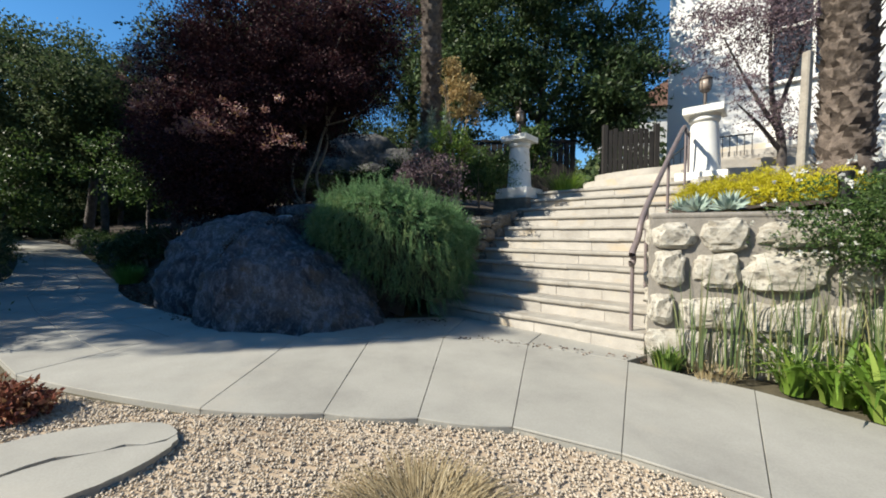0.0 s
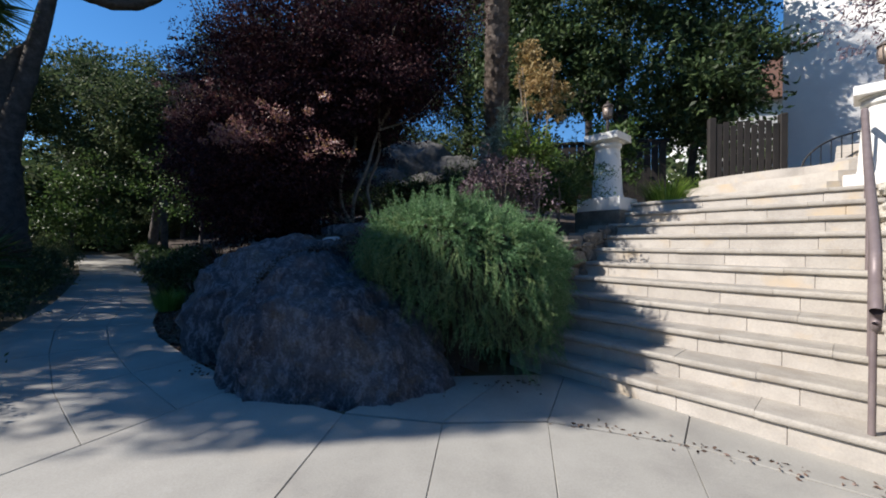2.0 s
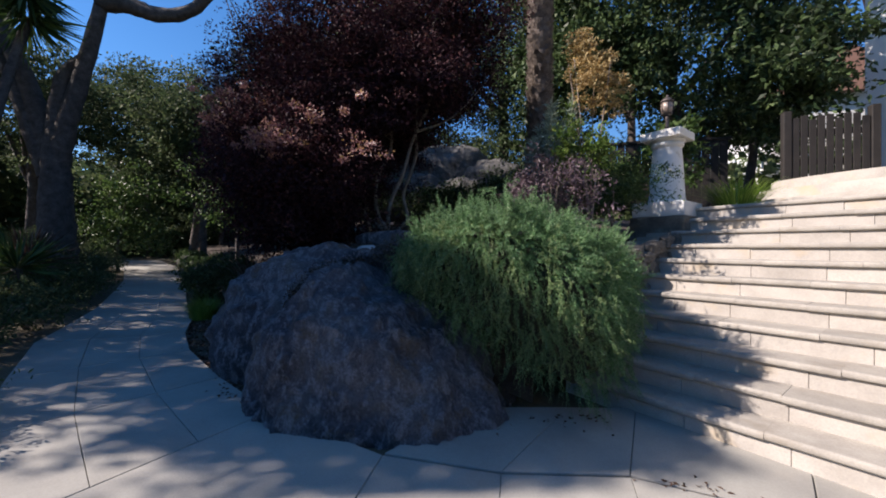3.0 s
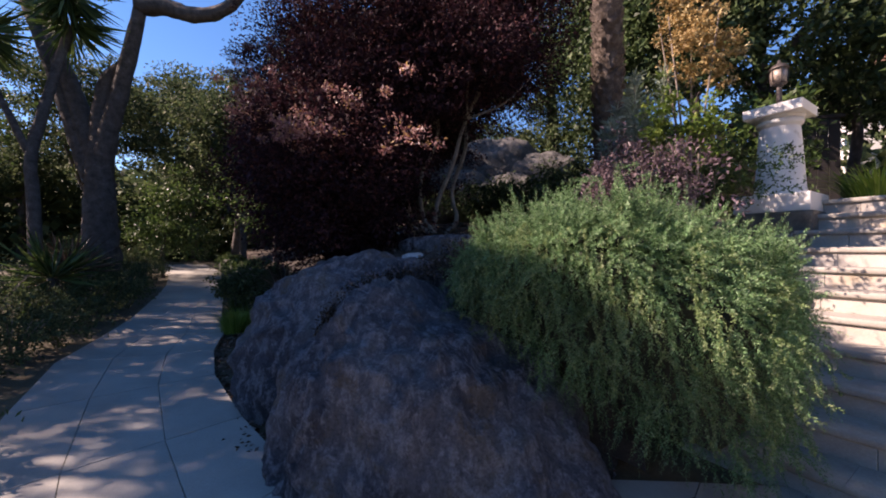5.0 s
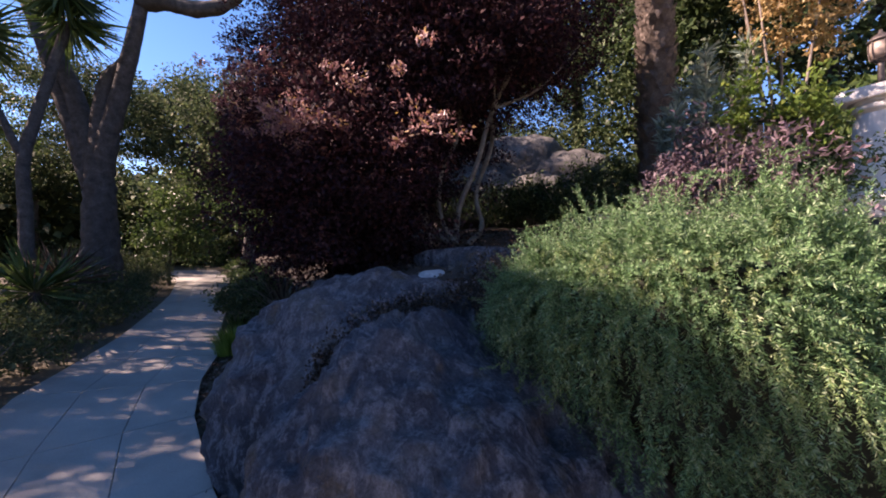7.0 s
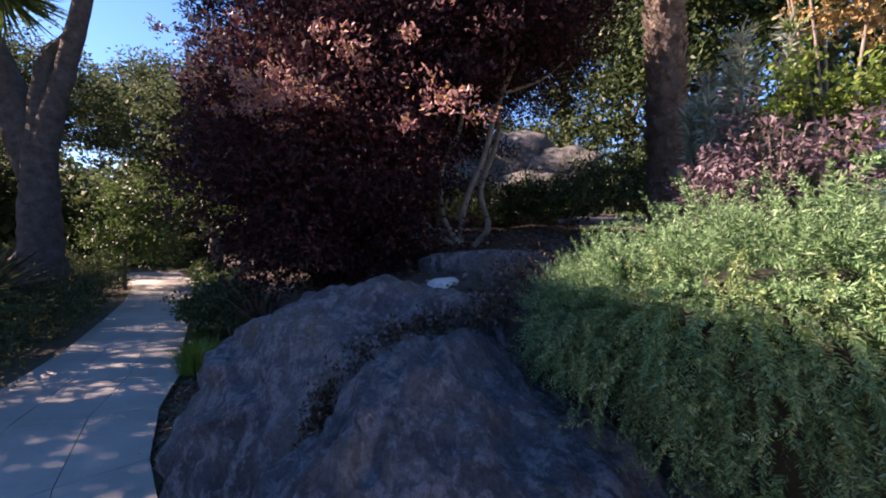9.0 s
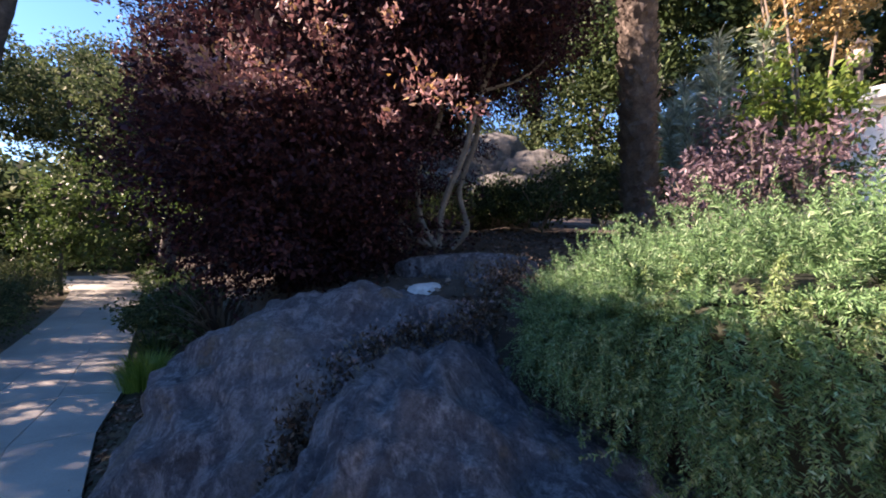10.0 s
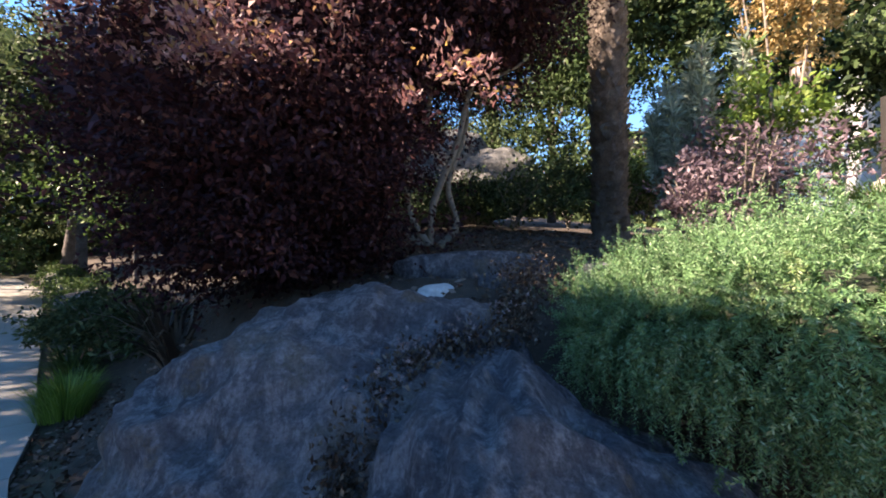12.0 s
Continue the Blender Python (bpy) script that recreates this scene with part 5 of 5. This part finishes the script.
def shrub(name, loc, rad, h, label, mat, seed, clumps=90, per=30, L=0.05, W=0.02, spread=0.1, category="shrub", group=""):
    rng = np.random.default_rng(seed)
    t = plant(name, loc, label, category, group)
    blobs = [((rng.normal() * rad * 0.35, rng.normal() * rad * 0.35, h * rng.uniform(0.4, 0.62)), (rad * rng.uniform(0.6, 0.8), rad * rng.uniform(0.6, 0.8), h * rng.uniform(0.3, 0.42))) for _ in range(4)]
    for k in range(5):
        a = rng.uniform(0, 6.28)
        limb("stem", [(0, 0, -0.05), (0.2 * rad * math.cos(a), 0.2 * rad * math.sin(a), h * 0.3), (0.6 * rad * math.cos(a), 0.6 * rad * math.sin(a), h * 0.75)], 0.014, 0.005, PLUMBARK, t, 8, 6)
    leaf_part("foliage", crown(rng, blobs, clumps, per, spread, L, W, 0.0, 0.3), mat, t)
    return t


def tuft(name, loc, label, mat, seed, n, base_r, height, width, lean, category="grass", group="", segs=4):
    rng = np.random.default_rng(seed)
    t = plant(name, loc, label, category, group)
    leaf_part("foliage", blades(rng, n, base_r, height, width, lean, segs), mat, t)
    return t


# bed behind the bush
yl = plant("golden_shrub", (0.05, 7.25, 1.75), "tall thin shrub with golden dry leaves at its top", "shrub")
rng = np.random.default_rng(81)
for k in range(6):
    a = rng.uniform(0, 6.28)
    limb("stem", [(0, 0, -0.1), (0.1 * math.cos(a), 0.1 * math.sin(a), 0.9), (0.28 * math.cos(a), 0.22 * math.sin(a), 2.2)], 0.018, 0.006, PLUMBARK, yl, 14, 6, 0.05, k)
leaf_part("golden_leaves", crown(rng, [((0.05, -0.05, 2.0), (0.3, 0.26, 0.45)), ((-0.1, 0, 2.4), (0.2, 0.2, 0.26)), ((0.3, 0.05, 1.75), (0.18, 0.16, 0.3))], 150, 24, 0.05, 0.05, 0.022, 0.3, 0.2), L_GOLD, yl, "golden leaves")
leaf_part("green_leaves", crown(rng, [((-0.25, -0.1, 1.25), (0.16, 0.16, 0.4)), ((0.1, -0.15, 1.0), (0.18, 0.18, 0.4)), ((-0.35, 0.05, 0.8), (0.2, 0.15, 0.3))], 80, 22, 0.06, 0.06, 0.028, -0.4, 0.2), L_BRIGHT, yl, "yellow-green leaves")
bl = plant("spiky_shrub", (-0.45, 7.55, 1.75), "blue-green shrub with upright bottlebrush shoots", "shrub")
for k in range(11):
    a, d = rng.uniform(0, 6.28), rng.uniform(0.05, 0.4)
    top = np.array([d * math.cos(a) * 1.3, d * math.sin(a), rng.uniform(0.9, 1.75)])
    line = smooth_line([(0, 0, 0), top * np.array([0.8, 0.8, 0.45]), top], 60)
    limb("shoot", [(0, 0, 0), tuple(top * np.array([0.8, 0.8, 0.45])), tuple(top)], 0.014, 0.007, PLUMBARK, bl, 12, 6, 0.03, k)
    P = np.repeat(line[14:], 13, 0)
    leaf_part("needles", leaves(P, unit(rng.normal(size=P.shape) + np.array([0, 0, 0.7])), 0.125, 0.02, rng, 0.05), L_BLUE, bl)
shrub("purple_shrub", (-0.42, 6.95, 1.7), 0.42, 1.05, "purple-grey leaved shrub behind the trailing bush", L_PURPLE, 82, 75, 26, 0.06, 0.02, 0.1)
shrub("purple_shrub", (-0.75, 6.9, 1.65), 0.35, 0.75, "small purple-grey leaved shrub behind the trailing bush", L_PURPLE, 83, 60, 24, 0.05, 0.02, 0.07)
shrub("green_shrub", (0.45, 8.1, 1.8), 0.55, 0.95, "dark green shrub beside the pillar", L_GREEN, 84, 110)
shrub("green_shrub", (-1.9, 9.6, 2.1), 0.9, 0.7, "dark green shrub in the shade under the trees", L_MAGNOLIA, 85, 160, 28, 0.08, 0.03, 0.14)
shrub("green_shrub", (-3.2, 10.2, 2.2), 1.0, 0.65, "dark green shrub in the shade under the trees", L_MAGNOLIA, 86, 160, 28, 0.08, 0.03, 0.14)
shrub("green_shrub", (0.6, 10.2, 2.2), 0.9, 1.5, "leafy green shrub in front of the fence", L_GREEN, 87, 170, 28, 0.08, 0.03, 0.14)
shrub("green_shrub", (-2.6, 13.9, 2.9), 1.6, 2.6, "tall dark green shrub behind the rocks", L_OAK, 93, 260, 30, 0.12, 0.055, 0.2)
shrub("broadleaf_shrub", (1.75, 9.9, 2.6), 0.5, 1.5, "leafy green shrub with large leaves behind the pillar", L_GREEN, 88, 60, 26, 0.13, 0.05, 0.12)
tuft("grass_tuft", (2.3, 8.75, 2.06), "clump of bright arching grass at the head of the stairs", L_STRAP, 89, 520, 0.28, 0.62, 0.012, 0.8)
boulder("stone", (2.55, 8.75, 2.14), (0.3, 0.12, 0.08), 91, 3, "flat tan edging stone at the head of the stairs", 0.25, 4, PALESTONE)
fence = thing("fence", (0.05, 11.2, 2.35), 3, "dark weathered board fence behind the garden", "fence")
for k in range(19):
    part("board", box_bm((0.16, 0.025, 1.5), (0.17 * k, 0, 0.75), 0.004, 1), GATEWOOD, fence)
part("top_rail", box_bm((3.3, 0.09, 0.06), (1.55, 0, 1.53), 0.006, 1), GATEWOOD, fence)

# above and before the stone wall
cu = lambda u, n, z: (*stair_xy(u, n), z)
WC, WS = math.cos(radians(EAST_A)), math.sin(radians(EAST_A))
ew = lambda a, b, z: (EAST[0] + WC * a - WS * b, EAST[1] + WS * a + WC * b, z)
yg = plant("yellow_groundcover", cu(-0.05, 5.55, 1.5), "bright yellow feathery groundcover spilling on the bed", "groundcover", rz=ST_A)
rng = np.random.default_rng(93)
leaf_part("foliage", crown(rng, [((0.05, 0.0, 0.12), (0.6, 0.45, 0.2)), ((0.5, 0.15, 0.14), (0.35, 0.35, 0.16)), ((-0.45, 0.2, 0.1), (0.25, 0.4, 0.16))], 1000, 50, 0.045, 0.027, 0.0075, -0.5, 0.45), L_YELLOW, yg)
for k, (u, n) in enumerate(((-0.45, 4.95), (-0.2, 4.85), (-0.6, 5.2))):
    rng = np.random.default_rng(95 + k)
    sc = plant("succulent", cu(u, n, 1.42), "silver-blue rosette succulent on the wall's edge", "succulent", "succulents on the wall")
    m = 70
    el = np.linspace(0.15, 1.4, m)
    a = np.arange(m) * 2.4
    D = np.stack([np.cos(a) * np.cos(el), np.sin(a) * np.cos(el), np.sin(el)], -1)
    leaf_part("leaves", leaves(np.zeros((m, 3)) + D * 0.02, D, 0.16, 0.035, rng, 0.06), L_SILVER, sc)
bol = thing("path_light", cu(0.55, 4.95, 1.4), 0, "short black cylindrical path light on the bed", "path light")
part("body", lathe_bm([(0.045, -0.05), (0.045, 0.26)], 20), IRON, bol)
part("hood", lathe_bm([(0.052, 0.25), (0.052, 0.3), (0.045, 0.31)], 20), IRON, bol)

stake = part("tree_stake", box_bm((0.075, 0.075, 1.75), (0, 0, 0.65), 0.012, 1), STAKE, None)
stake.matrix_basis = pose(3.76, 4.63, 1.58, 0, 1.5, 20)
tagged(stake, "weathered grey wooden tree stake in the bed", "stake")
for k, (a, b, z, r) in enumerate(((1.5, -0.02, 0.68, 0.55), (2.0, 0.12, 0.8, 0.7), (2.6, 0.1, 0.6, 0.75), (3.3, 0.2, 0.7, 0.8))):
    shrub("white_flower_shrub", ew(a, b, z), r, 1.05, "green trailing shrub dotted with small white flowers", L_GREEN, 101 + k, 300, 36, 0.034, 0.014, 0.08, group="flowering shrubs over the wall")
fl = plant("white_flowers", ew(1.8, -0.1, 1.15), "scattered small white flower heads on the shrub", "flowers", rz=EAST_A)
rng = np.random.default_rng(104)
C, _ = blob_points(rng, [((0, -0.1, 0.25), (1.2, 0.5, 0.5))], 110, 0.85)
P = np.repeat(C, 7, 0)
tagged(leaf_part("petals", leaves(P, unit(rng.normal(size=P.shape) + np.array([0, -0.3, 0.6])), 0.03, 0.02, rng, 0.1), PETAL, fl), kind="stuff")
for k, (a, b) in enumerate(((0.35, -0.12), (0.6, -0.15), (0.85, -0.1), (1.05, -0.18), (1.3, -0.12), (1.5, -0.2))):
    tuft("reed_clump", ew(a, b, 0.0), "clump of tall thin green reeds against the stone wall", L_REED, 110 + k, 32, 0.15, 1.1, 0.011, 0.15, "reeds", "reeds along the wall", 5)
for k, (x, y, h) in enumerate(((2.88, 3.5, 0.55), (3.02, 3.32, 0.6), (3.1, 3.08, 0.6), (3.35, 3.3, 0.68), (3.4, 3.0, 0.66), (3.3, 2.8, 0.55), (3.65, 3.1, 0.7))):
    tuft("strap_leaf_clump", (x, y, -0.05), "clump of bright green arching strap leaves by the walk", L_STRAP, 120 + k, 34, 0.1, h, 0.042, 0.95, "plant", "strap leaf plants by the wall", 6)
tuft("weed_tuft", ew(0.12, -0.2, 0.0), "low bright green weeds at the foot of the wall", L_BRIGHT, 130, 160, 0.12, 0.22, 0.014, 0.6)
tuft("weed_tuft", ew(0.45, -0.28, 0.0), "low yellowing weeds at the foot of the wall", L_DRY, 131, 140, 0.2, 0.12, 0.01, 0.8)
tuft("dry_grass", (0.15, 1.75, 0.02), "flattened tuft of dry straw-coloured grass in gravel", L_DRY, 132, 1500, 0.3, 0.2, 0.004, 1.6)
rs = plant("red_succulent", (-2.35, 2.3, 0.12), "low reddish-brown succulent by the kerb", "succulent")
rng = np.random.default_rng(133)
leaf_part("leaves", crown(rng, [((0, 0, 0.06), (0.22, 0.16, 0.08))], 160, 12, 0.03, 0.04, 0.02, -0.4, 0.3), L_RED, rs)

# along the path
for k, (x, y, h) in enumerate(((-6.15, 6.95, 0.42), (-6.35, 7.15, 0.4))):
    tuft("grass_tuft", (x, y, base_z(x, y) - 0.02), "sunlit yellow-green grass tuft at the path's edge", L_STRAP, 140 + k, 460, 0.2, h, 0.006, 0.6)
shrub("path_shrub", (-6.5, 7.75, 0.55), 0.55, 0.8, "low dark green shrub beside the path", L_OAK, 144, 90, 28, 0.07, 0.03, 0.1, group="shrubs along the path")
shrub("path_shrub", (-5.75, 7.5, 0.6), 0.5, 0.75, "low dark green shrub beside the path", L_OAK, 145, 90, 28, 0.07, 0.03, 0.1, group="shrubs along the path")
shrub("path_shrub", (-7.2, 8.2, 0.5), 0.5, 0.7, "low dark green shrub beside the path", L_OAK, 146, 90, 28, 0.07, 0.03, 0.1, group="shrubs along the path")
shrub("green_shrub", (0.1, 10.4, 2.1), 0.8, 1.5, "leafy green shrub in front of the fence", L_GREEN, 147, 170, 28, 0.08, 0.03, 0.14)
shrub("green_shrub", (-0.9, 10.5, 2.1), 0.7, 1.4, "leafy green shrub in front of the fence", L_MAGNOLIA, 148, 170, 28, 0.08, 0.03, 0.14)
tuft("flax_plant", (-5.0, 6.9, 0.6), "dark bronze flax with long narrow leaves", L_FLAX, 142, 70, 0.1, 0.9, 0.035, 0.7, "plant", "", 5)
tuft("flax_plant", (-5.4, 7.2, 0.75), "dark bronze flax with long narrow leaves", L_FLAX, 143, 60, 0.1, 0.8, 0.035, 0.9, "plant", "", 5)
rng = np.random.default_rng(150)
for k in range(12):
    s = k / 11
    x = -7.0 - 9.5 * s
    y = lerp_line(FOOT, x) + 0.25 + rng.uniform(0.1, 0.5)
    if k % 3 == 0:
        tuft("grass_tuft", (x, y, base_z(x, y)), "dark green arching grass clump beside the path", L_GREEN, 160 + k, 160, 0.15, 0.5, 0.02, 0.9)
    else:
        shrub("path_shrub", (x, y, base_z(x, y)), rng.uniform(0.35, 0.6), rng.uniform(0.5, 0.9), "low dark green shrub beside the path", L_GREEN, 160 + k, 60, 26, 0.07, 0.03, 0.1, group="shrubs along the path")
near_w = [(-19.5, 13.2), (-15, 11.6), (-12, 9.6), (-10.3, 8.3), (-8.3, 6.7), (-7.3, 5.75), (-6.5, 4.95), (-5.3, 4.15), (-4.1, 3.4), (-2.95, 2.8)]
for k in range(40):
    s = (k % 20) / 19
    x = -4.7 - 11 * s
    y = lerp_line(near_w, x) - 0.5 - rng.uniform(0.0, 0.5) - (1.3 if k > 19 else 0)
    shrub("verge_shrub", (x, y, base_z(x, y) - 0.03), rng.uniform(0.4, 0.65) + (0.3 if k > 19 else 0), rng.uniform(0.3, 0.6) + 0.6 * s + (0.5 if k > 19 else 0), "low dark green shrub on the shaded verge", L_OAK, 180 + k, 60, 26, 0.06, 0.02, 0.1, group="shrubs on the verge")
for k, (x, y, z, n, h) in enumerate(((-8.95, 5.95, 0.3, 150, 0.95), (-10.2, 6.7, 0.35, 130, 1.0))):
    rng = np.random.default_rng(200 + k)
    yu = plant("yucca", (x, y, z), "dark spiky yucca rosette on a short trunk", "yucca", "yuccas by the path")
    limb("trunk", [(0, 0, -0.1), (0.02, 0, 0.4), (0, 0, 0.8)], 0.09, 0.07, BARK, yu, 10, 10)
    D = unit(rng.normal(size=(n, 3)) + np.array([0, 0, 0.25]))
    leaf_part("leaves", leaves(np.array([0, 0, 0.8]) + D * 0.05, D, h * 0.75, 0.05, rng, 0.02), L_FLAX if k else L_GREEN, yu)
dr = plant("dragon_tree", (-10.9, 6.5, 0.4), "tall dracaena with drooping spiky heads by the path", "tree")
rng = np.random.default_rng(210)
limb("trunk", [(0, 0, -0.2), (-0.2, 0.1, 0.8), (-0.36, 0.12, 2.2), (-0.5, 0.15, 3.1), (-0.65, 0.5, 4.6), (-0.72, 0.85, 6.1)], 0.12, 0.08, BARK, dr, 24, 12)
limb("branch", [(-0.5, 0.15, 3.0), (-0.77, -0.05, 3.8), (-1.0, -0.15, 4.3), (-1.3, -0.3, 5.4)], 0.07, 0.05, BARK, dr, 16, 10)
for c in ((-0.72, 0.85, 6.2), (-1.35, -0.3, 5.5), (-0.3, 0.6, 6.6)):
    D = unit(rng.normal(size=(190, 3)) + np.array([0, 0, -0.25]))
    leaf_part("leaf_head", leaves(np.array(c) + D * 0.05, D, 0.95, 0.06, rng, 0.03), L_GREEN, dr)

# crack planting, litter
rng = np.random.default_rng(220)
line = smooth_line([(-2.85, 4.98, 0.8), (-2.85, 5.07, 0.95), (-2.82, 5.18, 1.08), (-2.74, 5.34, 1.2), (-2.6, 5.5, 1.27), (-2.38, 5.64, 1.32), (-2.22, 5.96, 1.38), (-2.16, 6.27, 1.52), (-2.11, 6.43, 1.6)], 200)
wide = np.repeat(np.linspace(0.6, 1.9, 200), 24)[:, None]
P = np.repeat(line, 24, 0) + rng.normal(size=(4800, 3)) * np.array([0.06, 0.055, 0.03]) * wide
me = np_mesh("crevice_succulents", *leaves(P, unit(rng.normal(size=P.shape) + np.array([0, -0.3, 0.6])), 0.03, 0.014, rng))
tagged(put("crevice_succulents", me, L_FLAX), "tiny brown-green succulents filling the crack between boulders", "groundcover", kind="stuff")
P = line[rng.integers(60, 150, 90)] + rng.normal(size=(90, 3)) * np.array([0.07, 0.05, 0.02]) + np.array([0, 0, 0.07])
P = np.repeat(P, 6, 0)
tagged(put("crevice_flowers", np_mesh("crevice_flowers", *leaves(P, unit(rng.normal(size=P.shape) + np.array([0, 0, 0.4])), 0.016, 0.011, rng)), L_PINK), "tiny pale pink flowers in the crack between boulders", "flowers", kind="stuff")
P = []
while len(P) < 5200:
    x, y = rng.uniform(-5.8, 0.6), rng.uniform(4.4, 9.8)
    if bed_keep(x, y):
        P.append((x, y, bed_z(x, y) + 0.012))
P = np.array(P)
D = rng.normal(size=P.shape)
D[:, 2] *= 0.15
tagged(put("leaf_litter", np_mesh("leaf_litter", *leaves(P, unit(D), 0.055, 0.03, rng)), L_LITTER), "fallen brown leaves scattered on the mulch", "leaf litter", kind="stuff")
P = []
while len(P) < 2600:
    x = rng.uniform(-6.0, -2.2)
    y = lerp_line(FOOT, x) + rng.uniform(-0.12, 0.75)
    P.append((x, y, max(bed_z(x, y), base_z(x, y) - 0.04) + 0.012))
P = np.array(P)
D = rng.normal(size=P.shape)
D[:, 2] *= 0.2
tagged(put("leaf_litter", np_mesh("edge_litter", *leaves(P, unit(D), 0.05, 0.026, rng)), L_LITTER), "brown fallen leaves between the boulders and the walk", "leaf litter", kind="stuff")
P = []
while len(P) < 260:
    x = rng.uniform(-3.5, 2.2)
    y = lerp_line(FOOT, x) - abs(rng.normal()) * 0.12 if x < 0 else 4.45 - 0.25 * max(x - 0.5, 0) + rng.normal() * 0.06
    P.append((x, y, base_z(x, y) + 0.006))
P = np.array(P)
D = rng.normal(size=P.shape)
D[:, 2] *= 0.12
tagged(put("leaf_litter", np_mesh("path_litter", *leaves(P, unit(D), 0.035, 0.018, rng)), L_LITTER), "a few dry leaves along the edge of the walk", "leaf litter", kind="stuff")
